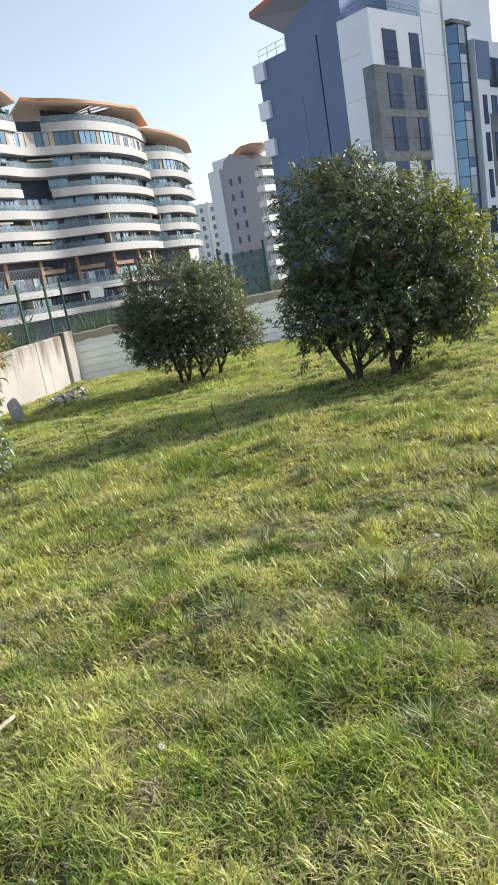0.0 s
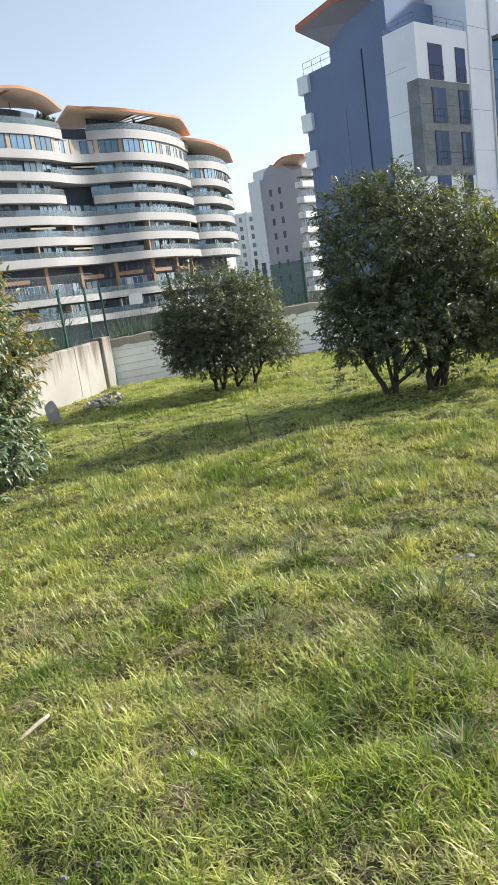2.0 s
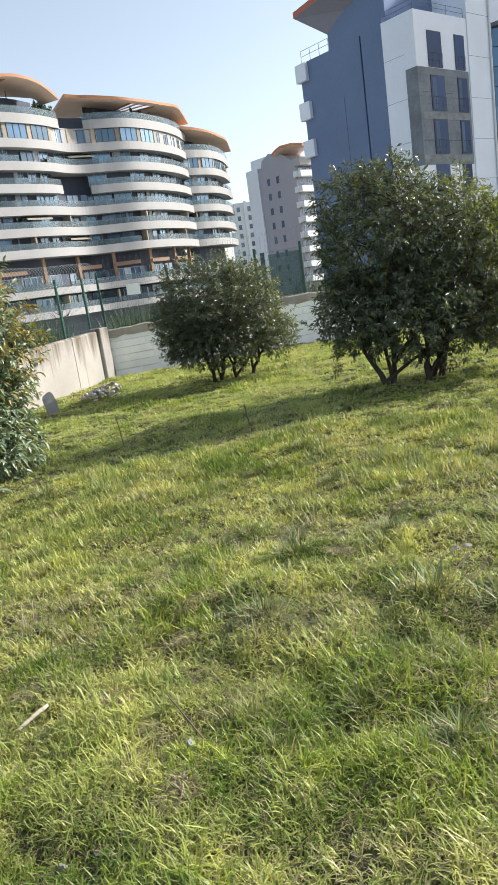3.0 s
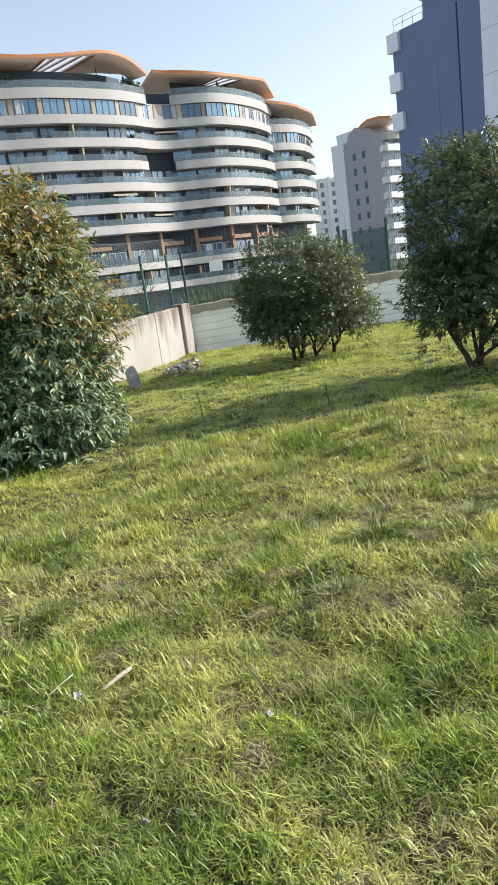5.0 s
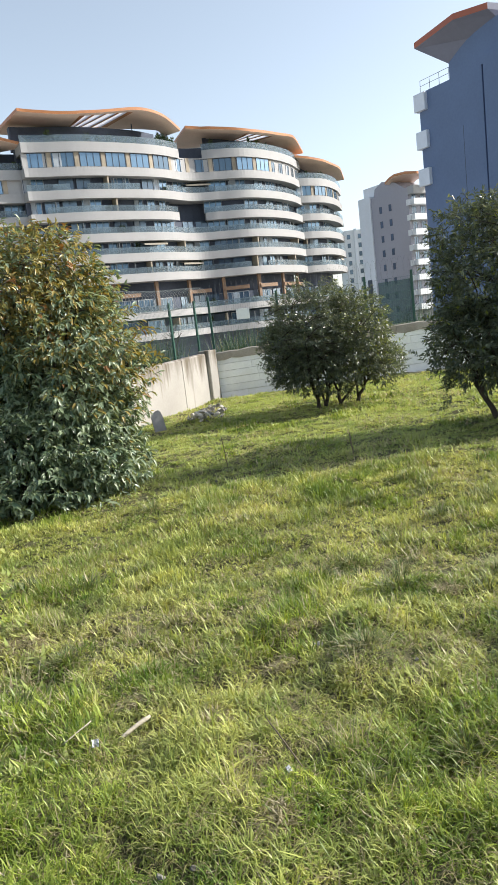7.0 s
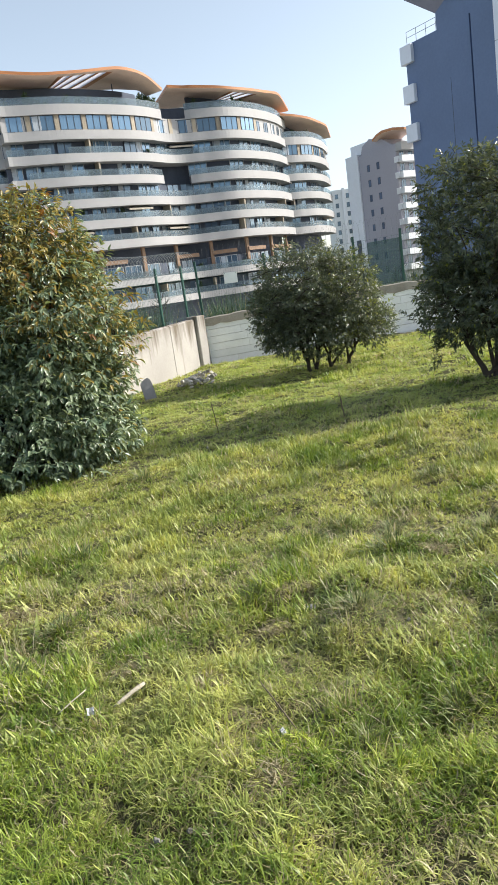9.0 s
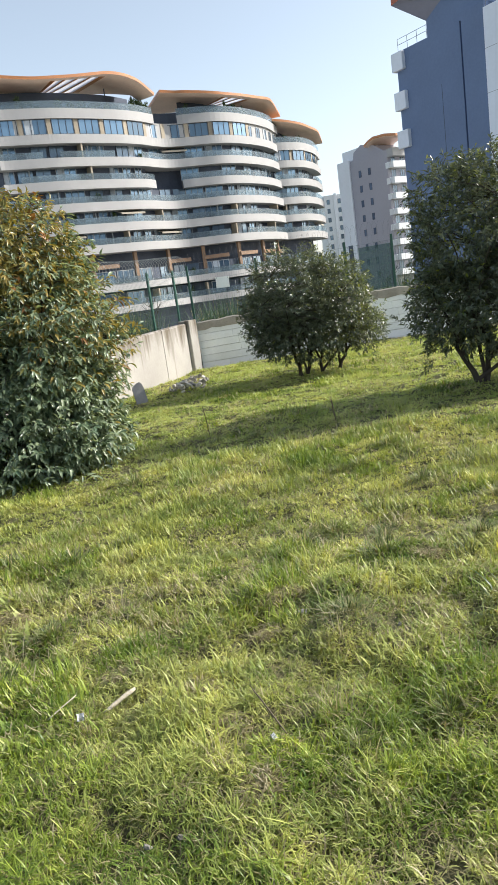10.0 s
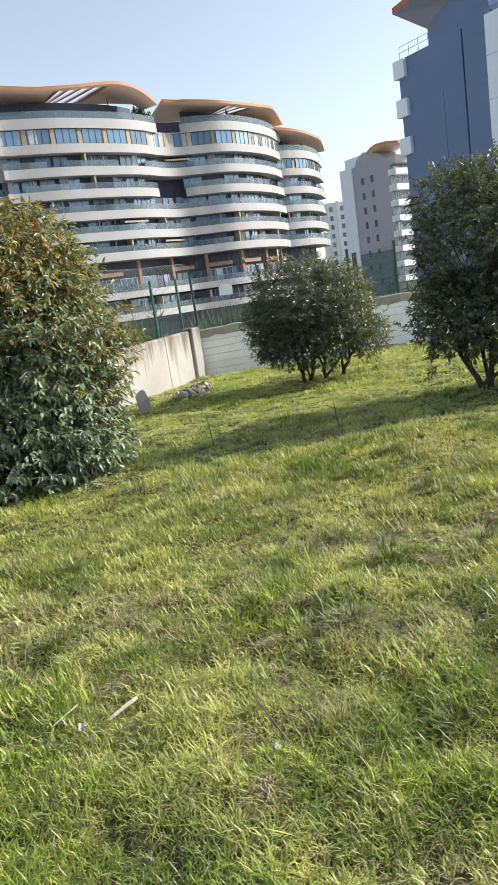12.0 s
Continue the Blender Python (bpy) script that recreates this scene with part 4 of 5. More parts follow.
    local_box("grey_cladding", 15.3, 32, -0.67, 0.5, 6.0, 12.2, PANEL_MID, T, "weathered mid grey cladding")
    local_box("pale_penthouse", 10.2, 18.5, 0.4, 8, 18.2, 22.5, PANEL_LIGHT, T)
    local_box("slate_panel", 13.7, 15.9, -0.66, -0.55, 15.0, 18.1, SLATE_BLUE, T)
    for i in range(6):
        z = 14.4 - 3.13 * i
        y = -0.69 if 6.0 < z + 1 < 12.2 else -0.62
        for a, w in ((14.6, 0.7) if i else (17.1, 0.7), (16.2, 1.0), (18.0, 1.0), (20.0, 1.3), (22.0, 1.0), (25.0, 1.3), (27.0, 1.3)):
            tower_window(w, 2.45, a, -0.62 if a < 15.3 else y, z, a > 16)
    return T


build_right_tower()


def build_shade_block():
    """Unseen block added sunwards of the slate tower to keep its fronts shaded."""
    T = thing("shade_block", "plain unseen block added to shade the slate tower", "building", m=pose(52.0, 72.5, 0, 0, 0, 17))
    local_box("wall", 0, 9, -7.5, 8.5, -8, 47, PANEL_LIGHT, T)
    local_box("roof_edge", -0.2, 9.2, -7.7, 8.7, 47, 47.6, PANEL_MID, T)


build_shade_block()


def build_mid_tower():
    T = thing("distant_grey_tower", "distant grey apartment tower with white balconies", "building", m=pose(11.27, 157.6, 0.9, 0, 0, 40))
    local_box("grey_wall", 0, 10, 0, 11.6, -10, 24.8, FAR_GREY, T)
    local_box("pale_wall", -0.3, 8, 11.6, 15.6, -10, 25.2, FAR_PALE, T)
    local_box("roof_house", 1, 8, 8.0, 15.0, 24.8, 27.4, FAR_PALE, T)
    local_box("dark_strip", -0.42, -0.28, 13.0, 14.4, -4, 7.2, RECESS, T)
    prof = [(11.0, 24.8), (10.4, 26.5), (8.0, 27.6), (4.0, 26.6), (1.0, 24.8)]
    n = len(prof)
    vs = [(0.3, s, z) for s, z in prof] + [(6, s, z) for s, z in prof]
    part("arched_block", mesh("arched_block", vs, [tuple(reversed(range(n))), tuple(range(n, 2 * n))] + [(i, (i + 1) % n, n + (i + 1) % n, n + i) for i in range(n)], FAR_GREY), T)
    tower_roof("roof_canopy", T, 5.6, 2.6, -4.0, 27.0, 28.0, -1.0, 7.0, ROOF_ORANGE, SOFFIT, 0.5)
    kit = window_meshes(0.8, 1.4, 0, RECESS, 0.07, glass=CURTAIN_DIM)
    for i in range(8):
        z = 21.0 - 3.1 * i
        for s in (8.6, 5.6):
            place_window(T, kit, pose(-0.02, s, z, 0, 0, -90))
        local_box("balcony_slab", 0.0, 9.0, -1.7, 0.0, z + 0.1, z + 1.3, FAR_WHITE, T, "white balcony")
        local_box("balcony_end", -0.25, 0.6, -0.7, 0.4, z + 0.1, z + 1.3, FAR_WHITE, T, "white balcony end")
        for a in (1.5, 4.0, 6.5):
            place_window(T, SMALL_WIN, pose(a, -0.05, z + 1.35))
    local_box("balcony_slab", 0.0, 9.0, -1.7, 0.0, 23.3, 24.9, BAND_WHITE, T, "white balcony")


build_mid_tower()


def build_white_block():
    T = thing("distant_white_block", "distant white apartment block with small windows", "building", m=pose(-4.2, 267, 0, 0, 0, 12))
    local_box("white_wall", 0, 9, 0, 12, -20, 30.4, FAR_WHITE, T)
    local_box("stair_shaft", 3.4, 4.4, -0.3, 0.0, -20, 30.8, FAR_PALE, T)
    kit = window_meshes(1.1, 1.6, 0, RECESS)
    for i in range(12):
        for a in (1.4, 5.4, 7.4):
            place_window(T, kit, pose(a, -0.05, 27.3 - 3.1 * i))


build_white_block()


# ---------------------------------------------------------------- steel gate in the far wall
def build_gate():
    G = thing("steel_gate", "dark blue-grey steel gate with railing on top", "gate", m=wall_matrix(CORNER, RIGHT_END, 10.6))
    z0 = float(gh(*(CORNER + (RIGHT_END - CORNER) / RIGHT_LEN * 12))) + 0.02
    part("gate_panel", boxes("gate_panel", [((3.3, 0.04, 1.1), pose(1.75, 0.05, z0 + 0.6))], GATE_BLUE, 0.004), G, "blue-grey sheet steel panel")
    for k, h in enumerate((1.22, 1.95, 2.08, 2.2)):
        part("gate_rail", boxes("gate_rail", [((3.4, 0.05, 0.06), pose(1.75, 0.05, z0 + h))], DARK_STEEL, 0.004), G)
    for x in (0.05, 0.55, 0.85, 1.75, 2.6, 3.45):
        part("gate_post", boxes("gate_post", [((0.055, 0.07, 2.25), pose(x, 0.05, z0 + 1.13))], DARK_STEEL, 0.004), G)


GATE_BLUE = mat("blue_grey_gate_paint", (0.10, 0.125, 0.165), 0.6, var=0.15, scale=2, bump=0.05)
build_gate()


# ---------------------------------------------------------------- trees
LEAF_V = np.array([(0, 0, 0), (-0.5, 0.32, 0.16), (0, 0.34, 0.02), (0.5, 0.32, 0.16), (-0.42, 0.66, 0.10), (0, 0.68, -0.03), (0.42, 0.66, 0.10), (0, 1.0, -0.16)])
LEAF_Q = np.array([(2, 3, 6, 5), (2, 5, 4, 1)])
LEAF_T = np.array([(0, 3, 2), (0, 2, 1), (5, 6, 7), (5, 7, 4)])


FINE_V = np.array([(0, 0, 0), (-0.5, 0.5, 0.13), (0, 1.0, -0.1), (0.5, 0.5, 0.13)])
FINE_T = np.array([(0, 2, 1), (0, 3, 2)])


def leaf_points(origin, along_dir, normal, length, width, shape):
    """Points of many leaves at once."""
    y = along_dir / np.linalg.norm(along_dir, axis=1)[:, None]
    x = np.cross(y, normal)
    x /= np.linalg.norm(x, axis=1)[:, None] + 1e-9
    z = np.cross(x, y)
    L, W = length[:, None, None], width[:, None, None]
    return origin[:, None, :] + shape[None, :, 0:1] * W * x[:, None, :] + shape[None, :, 1:2] * L * y[:, None, :] + shape[None, :, 2:3] * L * 0.8 * z[:, None, :]


def crown(name, lobes, twigs, per, size, seed, mats, second_share, fine, droop=0.18, hollow=0.5, airy=None):
    """Leafy twigs spread through ellipsoid lobes, thickest at the outside. Returns mesh and twig ends."""
    rng = np.random.RandomState(seed)
    weights = np.array([l[3] * l[4] * l[5] for l in lobes])
    pick = rng.choice(len(lobes), twigs, p=weights / weights.sum())
    lb = np.array(lobes, dtype=float)[pick]
    d = rng.normal(size=(twigs, 3))
    d /= np.linalg.norm(d, axis=1)[:, None]
    r = (hollow + (1 - hollow) * rng.uniform(0, 1, twigs) ** 0.55)
    bump = 1 + 0.16 * value_noise(d[:, 0] * 2.1 + pick * 7, d[:, 1] * 2.1 + d[:, 2] * 3.3, 0.6, seed) + rng.normal(0, 0.055, twigs)
    p = lb[:, :3] + d * lb[:, 3:6] * (r * bump)[:, None]
    keep = p[:, 2] > gh(p[:, 0], p[:, 1]) + (0.10 if airy else 0.02)
    if airy:
        # thinner foliage low down, in uneven holes
        k = np.clip((p[:, 2] - airy[0]) / (airy[1] - airy[0]), 0, 1)
        hole = value_noise(p[:, 0] * 1.3 + p[:, 1], p[:, 2] * 1.2 - p[:, 1] * 0.6, 0.33, seed + 5)
        keep &= rng.uniform(size=twigs) < np.clip(0.60 + 0.55 * k + 0.55 * hole, 0.08, 1)
    p, d = p[keep], d[keep]
    n = len(p)
    out = d * np.array([1, 1, 0.7]) + np.array([0, 0, 0.28]) + rng.normal(0, 0.4, (n, 3))
    out /= np.linalg.norm(out, axis=1)[:, None]
    tl = rng.uniform(0.10, 0.2, n) * size / 0.10
    k = np.tile(np.arange(per), n)
    o, t, base = np.repeat(out, per, 0), np.repeat(tl, per), np.repeat(p, per, 0)
    f = (k + rng.uniform(0, 0.8, n * per)) / per
    origin = base + o * (t * f)[:, None]
    side = rng.normal(size=(n * per, 3))
    side -= o * (side * o).sum(1)[:, None]
    side /= np.linalg.norm(side, axis=1)[:, None]
    ad = side * (1.05 - 0.55 * f)[:, None] + o * (0.35 + 0.6 * f)[:, None] + np.array([0, 0, -droop])
    nrm = o * 0.8 + np.array([0, 0, 0.75]) + rng.normal(0, 0.32, (n * per, 3))
    L = size * rng.uniform(0.65, 1.2, n * per)
    v = leaf_points(origin, ad, nrm, L, L * rng.uniform(0.28, 0.38, n * per), FINE_V if fine else LEAF_V)
    m = len(v)
    which = (rng.uniform(size=m) < second_share(origin)).astype(int)
    if len(mats) > 2:
        # bronze shoots come in tufts
        which = np.where((which == 1) & (np.repeat(rng.uniform(size=n), per) < 0.07), 2, which)
    if fine:
        quads, tris = [], (FINE_T[None] + (np.arange(m) * 4)[:, None, None]).reshape(-1, 3)
        fm = np.repeat(which, 2)
    else:
        off = (np.arange(m) * 8)[:, None, None]
        quads, tris = (LEAF_Q[None] + off).reshape(-1, 4), (LEAF_T[None] + off).reshape(-1, 3)
        fm = np.r_[np.repeat(which, 2), np.repeat(which, 4)]
    return big_mesh(name, v.reshape(-1, 3), quads, tris, mats, True, fm), p, out, tl


def stems(bases, lobes, twig_points, seed, r0):
    """Leaning trunks that fork into limbs, which reach out to the twigs."""
    rng = random.Random(seed)
    trunks, limbs = [], []
    for bx, by, lean_x, lean_y in bases:
        z0 = float(gh(bx, by)) - 0.08
        top = rng.uniform(0.5, 0.75)
        pts = [(bx + lean_x * t ** 1.2 + rng.uniform(-.02, .02), by + lean_y * t ** 1.2 + rng.uniform(-.02, .02), z0 + t * top) for t in np.linspace(0, 1, 6)]
        trunks.append((pts, [r0 * (1.35 if i == 0 else 1.0 - 0.11 * i) for i in range(6)], 9))
        for i in (1, 3, 4, 5, 5, 5):
            a = Vector(pts[i])
            q = Vector(twig_points[rng.randrange(len(twig_points))])
            for _ in range(6):
                c = Vector(twig_points[rng.randrange(len(twig_points))])
                if c.z > a.z + 0.25 and (Vector((c.x - a.x, c.y - a.y)).length < (q - a).length or q.z < a.z):
                    q = c
            mid = a.lerp(q, 0.45) + Vector((0, 0, 0.12))
            limbs.append(([a, a.lerp(mid, 0.5) + Vector((rng.uniform(-.03, .03), rng.uniform(-.03, .03), 0.02)), mid, mid.lerp(q, 0.6), q], [r0 * 0.62, r0 * 0.5, r0 * 0.4, r0 * 0.26, r0 * 0.12], 6))
    ends = [(Vector(l[0][k]), l[1][k]) for l in limbs for k in (2, 3, 4)]
    twigs = []
    for p in twig_points[:: max(1, len(twig_points) // 260)]:
        q = Vector(p)
        a, r = min(ends, key=lambda e: (e[0] - q).length)
        twigs.append(([a, a.lerp(q, 0.5) + Vector((0, 0, 0.05)), q], [min(r, 0.012), 0.008, 0.004], 4))
    return trunks, limbs, twigs


def build_tree(label, category, base, bases, lobes, twigs, per, size, seed, mats, second_share, r0, name, fine, droop=0.18, airy=None):
    T = thing(name, label, category, group="evergreen shrubs")
    me, p, out, tl = crown("crown", lobes, twigs, per, size, seed, mats, second_share, fine, droop, airy=airy)
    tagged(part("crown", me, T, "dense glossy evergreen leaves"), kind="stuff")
    trunks, limbs, tw = stems(bases, lobes, p, seed, r0)
    for t in trunks:
        part("trunk", joined_tubes("trunk", [t], BARK), T, "bare grey-brown stem")
    for t in limbs:
        part("limb", joined_tubes("limb", [t], BARK), T)
    ends = [([Vector(a), Vector(a) + Vector(d) * float(l)], [0.004, 0.002], 3) for a, d, l in zip(p[::2], out[::2], tl[::2])]
    tagged(part("twig_growth", joined_tubes("twig_growth", tw + ends, BARK), T), kind="stuff")
    return T


# Sun is painted in: brighter leaves grow commoner rightwards, here upwards too.
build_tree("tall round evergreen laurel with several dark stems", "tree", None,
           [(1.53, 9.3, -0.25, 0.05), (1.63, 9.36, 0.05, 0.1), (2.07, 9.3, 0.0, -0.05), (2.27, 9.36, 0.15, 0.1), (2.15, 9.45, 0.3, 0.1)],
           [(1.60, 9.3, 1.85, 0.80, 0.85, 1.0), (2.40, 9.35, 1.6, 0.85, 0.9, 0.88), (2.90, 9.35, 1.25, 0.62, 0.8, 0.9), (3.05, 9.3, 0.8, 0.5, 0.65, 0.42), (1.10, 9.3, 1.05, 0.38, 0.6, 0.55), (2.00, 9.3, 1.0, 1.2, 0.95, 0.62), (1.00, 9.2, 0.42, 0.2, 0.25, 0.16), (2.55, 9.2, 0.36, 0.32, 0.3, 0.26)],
           6900, 9, 0.075, 21, [LEAF_A, LEAF_SUNLIT], lambda o: np.clip(0.08 + 0.6 * (o[:, 0] - 2.5) + 0.22 * (o[:, 2] - 1.9), 0.03, 0.8), 0.048, "laurel_tree", True, 0.4, airy=(0.4, 1.9))
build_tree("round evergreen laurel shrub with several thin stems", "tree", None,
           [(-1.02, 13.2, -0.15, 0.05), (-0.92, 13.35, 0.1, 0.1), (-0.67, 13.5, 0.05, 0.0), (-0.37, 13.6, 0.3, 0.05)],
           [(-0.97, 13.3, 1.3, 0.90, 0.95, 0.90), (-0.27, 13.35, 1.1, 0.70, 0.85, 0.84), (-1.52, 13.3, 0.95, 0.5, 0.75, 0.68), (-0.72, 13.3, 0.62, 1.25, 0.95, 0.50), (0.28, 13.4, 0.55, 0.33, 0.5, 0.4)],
           5600, 9, 0.068, 33, [LEAF_A, LEAF_SUNLIT], lambda o: np.clip(0.02 + 0.16 * (o[:, 0] + 0.5), 0.01, 0.3), 0.042, "laurel_tree", True, 0.4, airy=(0.2, 1.4))
# Olive-bronze share rises right and up: new leaves, plus sun painted on that side.
build_tree("large photinia shrub with bronze new leaves, leafy to the grass", "shrub", None,
           [(-4.2, 7.7, -0.2, 0.0), (-4.0, 7.8, 0.2, 0.1), (-4.5, 7.6, -0.3, -0.1)],
           [(-4.11, 7.9, 1.98, 1.14, 1.0, 1.06), (-3.68, 7.85, 1.42, 0.98, 0.95, 1.0), (-4.2, 7.75, 0.6, 1.32, 0.95, 0.72), (-3.42, 7.85, 0.7, 0.62, 0.7, 0.65), (-4.2, 7.65, 0.1, 1.4, 1.0, 0.5), (-3.35, 7.75, 0.2, 0.6, 0.7, 0.45)],
           6900, 8, 0.094, 45, [LEAF_P, LEAF_RED, LEAF_BRONZE], lambda o: np.clip(0.05 + 0.4 * (o[:, 0] + 3.8) + 0.75 * (o[:, 2] - 1.15), 0.0, 0.92) * np.clip(0.8 + 0.5 * value_noise(o[:, 0], o[:, 2], 0.5, 9), 0.2, 1), 0.06, "photinia_shrub", False, 0.6)


# ---------------------------------------------------------------- grass
def blades(x, y, h, w, bend, heading, segs, z=None):
    """Arching blades: points, quads and tris."""
    n = len(x)
    z = gh(x, y) - 0.012 if z is None else z
    c, s = np.cos(heading), np.sin(heading)
    lv = []
    for k in range(segs + 1):
        t = k / segs
        reach = h * np.sin(bend) * t ** 1.7
        up = h * (np.cos(bend) * t + 0.28 * np.sin(bend) * t * (1 - t))
        px, py, pz = x + c * reach, y + s * reach, z + up
        if k == segs:
            lv.append(np.stack([px, py, pz], -1)[:, None])
        else:
            hw = w * (1 - 0.55 * t) / 2
            lv.append(np.stack([np.stack([px - s * hw, py + c * hw, pz], -1), np.stack([px + s * hw, py - c * hw, pz], -1)], 1))
    v = np.concatenate(lv, 1)
    m = v.shape[1]
    off = (np.arange(n) * m)[:, None, None]
    q = np.array([(2 * k, 2 * k + 1, 2 * k + 3, 2 * k + 2) for k in range(segs - 1)], dtype=int).reshape(-1, 4)
    t = np.array([(2 * segs - 2, 2 * segs - 1, 2 * segs)])
    return v.reshape(-1, 3), (q[None] + off).reshape(-1, 4), (t[None] + off).reshape(-1, 3)


def curly_blades(x, y, length, w, lean, curl, heading, turn, segs, z):
    """Short blades that rise, bend over and twist."""
    n = len(x)
    p = np.stack([x, y, z], -1)
    lv = []
    for k in range(segs + 1):
        t = k / segs
        a, th = heading + turn * t, lean + curl * t
        c, s = np.cos(a), np.sin(a)
        if k == segs:
            lv.append(p[:, None].copy())
            break
        hw = (w * (1.0 - 0.5 * t) / 2)[:, None]
        side = np.stack([-s, c, np.zeros(n)], -1) * hw
        lv.append(np.stack([p - side, p + side], 1))
        p = p + np.stack([np.sin(th) * c, np.sin(th) * s, np.cos(th)], -1) * (length / segs)[:, None]
    v = np.concatenate(lv, 1)
    m = v.shape[1]
    off = (np.arange(n) * m)[:, None, None]
    q = np.array([(2 * k, 2 * k + 1, 2 * k + 3, 2 * k + 2) for k in range(segs - 1)], dtype=int).reshape(-1, 4)
    t = np.array([(2 * segs - 2, 2 * segs - 1, 2 * segs)])
    return v.reshape(-1, 3), (q[None] + off).reshape(-1, 4), (t[None] + off).reshape(-1, 3)


BARE_SPOTS = ((-0.56, 3.36, 0.16), (-0.63, 3.11, 0.10), (-1.26, 2.79, 0.13), (-0.84, 2.56, 0.10), (-0.65, 2.28, 0.09), (-0.5, 1.92, 0.08), (-2.21, 3.52, 0.16), (0.25, 3.75, 0.08))
# lush dark-green growth
LUSH_SPOTS = ((-0.18, 2.15, 0.2), (0.12, 2.35, 0.26), (0.14, 1.93, 0.22), (0.4, 2.0, 0.3), (0.5, 2.3, 0.3), (-0.38, 2.14, 0.15), (-1.3, 1.55, 0.35), (-0.9, 1.5, 0.3), (-1.6, 2.0, 0.3), (-2.2, 4.45, 0.3), (-0.5, 4.15, 0.2), (-1.85, 3.1, 0.18), (-1.7, 2.4, 0.35), (-1.5, 1.85, 0.4), (-2.0, 2.6, 0.35), (-1.45, 2.15, 0.25), (-1.0, 1.25, 0.35), (-0.55, 1.4, 0.25), (-0.72, 3.45, 0.12), (-1.2, 2.95, 0.2), (-0.05, 3.85, 0.22))


def build_grass():
    """Tufty meadow: every blade leans out from the middle of its clump; straw lies between."""
    rng = np.random.RandomState(2)
    V, Q, T, FQ, FT, n0 = [], [], [], [], [], 0
    # reach from, to, clumps a square metre, blades a clump, width, height, segments, spread of a clump
    for d0, d1, dens, per, wide, tall, segs, spread, lo, hi in ((1.15, 2.6, 1150, 14, 0.0050, 0.047, 4, 0.030, -0.80, 0.66), (2.6, 4.6, 860, 13, 0.0072, 0.050, 3, 0.034, -0.64, 0.50), (4.6, 7.5, 740, 11, 0.0085, 0.062, 2, 0.045, -0.57, 0.45), (7.5, 11.5, 400, 9, 0.0125, 0.066, 2, 0.065, -0.55, 0.43), (11.5, 17.8, 360, 8, 0.0205, 0.064, 1, 0.09, -0.52, 0.42)):
        nc = int(0.5 * (hi - lo) * (d1 ** 2 - d0 ** 2) * dens)
        r, a = np.sqrt(rng.uniform(d0 ** 2, d1 ** 2, nc)), rng.uniform(lo, hi, nc)
        cx, cy = r * np.sin(a), r * np.cos(a)
        bare = value_noise(cx, cy, 0.5, 17) + 0.55 * value_noise(cx, cy, 0.19, 18)
        tuft = 0.55 * value_noise(cx, cy, 0.42, 12) + 0.4 * value_noise(cx, cy, 0.18, 13) + 0.3 * value_noise(cx, cy, 1.6, 14)
        size = np.clip(0.9 + (1.0 if d0 < 2 else 1.4 if d0 < 7 else 1.0) * tuft, 0.35 if d0 < 4 else 0.55, 2.0) * rng.uniform(0.65, 1.3, nc)
        size *= 1 + 0.2 * np.clip((2.6 - cy) / 1.2, 0, 1) - 0.15 * np.clip((cy - 4.5) / 3, 0, 1)
        chance = np.clip(1.3 - 0.7 * (bare - 0.4), 0.8 if d0 < 4 else 0.9, 1.0)
        for bx, by, br in BARE_SPOTS:
            chance = np.where(np.hypot(cx - bx, cy - by) < br * (1 + 0.5 * value_noise(cx, cy, 0.1, 40)), 0.3, chance)
        lush = value_noise(cx, cy, 0.55, 60) + 0.5 * value_noise(cx, cy, 0.2, 61) > 0.6
        for bx, by, br in LUSH_SPOTS:
            lush |= np.hypot(cx - bx, cy - by) < br * (1 + 0.4 * value_noise(cx, cy, 0.1, 41))
        lush &= rng.uniform(size=nc) < 0.85
        size = np.where(lush, np.maximum(size, 0.8) * 1.1, size)
        keep = (beyond(cx, cy) < -0.03) & (rng.uniform(size=nc) < chance)
        cx, cy, size, lush = cx[keep], cy[keep], size[keep], lush[keep]
        x0, y0, sz = np.repeat(cx, per), np.repeat(cy, per), np.repeat(size, per)
        drift = np.repeat(rng.uniform(0, 2 * math.pi, len(cx)), per)
        n = len(x0)
        ang, rad = rng.uniform(0, 2 * math.pi, n), np.abs(rng.normal(0, 1, n))
        x, y = x0 + spread * sz * rad * np.cos(ang), y0 + spread * sz * rad * np.sin(ang)
        hx, hy = np.cos(ang) * rad + 0.35 * np.cos(drift), np.sin(ang) * rad + 0.35 * np.sin(drift)
        heading = np.arctan2(hy, hx) + rng.normal(0, 1.4, n)
        lean = np.clip((1.1 if d0 > 7 else 0.8 if d0 > 4 else 0.7) - 0.15 * np.repeat(lush, per) + 0.2 * rad + rng.normal(0, 0.45, n), 0.0, 1.7)
        curl = np.clip(rng.normal(1.6 if d0 < 4 else 0.8, 0.9, n), -0.6, 3.2)
        L = tall * sz * rng.uniform(0.5, 1.5, n)
        straw = rng.uniform(size=n) < np.clip((0.08 if d0 < 4 else 0.09) + 0.14 * value_noise(x, y, 0.6, 50) + 0.1 * value_noise(x, y, 0.2, 51), 0.005, 0.4)
        lean = np.where(straw, rng.uniform(0.6, 1.45, n), lean)
        curl = np.where(straw, rng.uniform(-0.3, 0.8, n), curl)
        L = np.where(straw, L * 0.95, L)
        v, q, t = curly_blades(x, y, L, wide * rng.uniform(0.6, 1.35, n), lean, curl, heading, rng.normal(0, 1.5, n), segs, gh(x, y) - 0.012)
        V.append(v), Q.append(q + n0), T.append(t + n0)
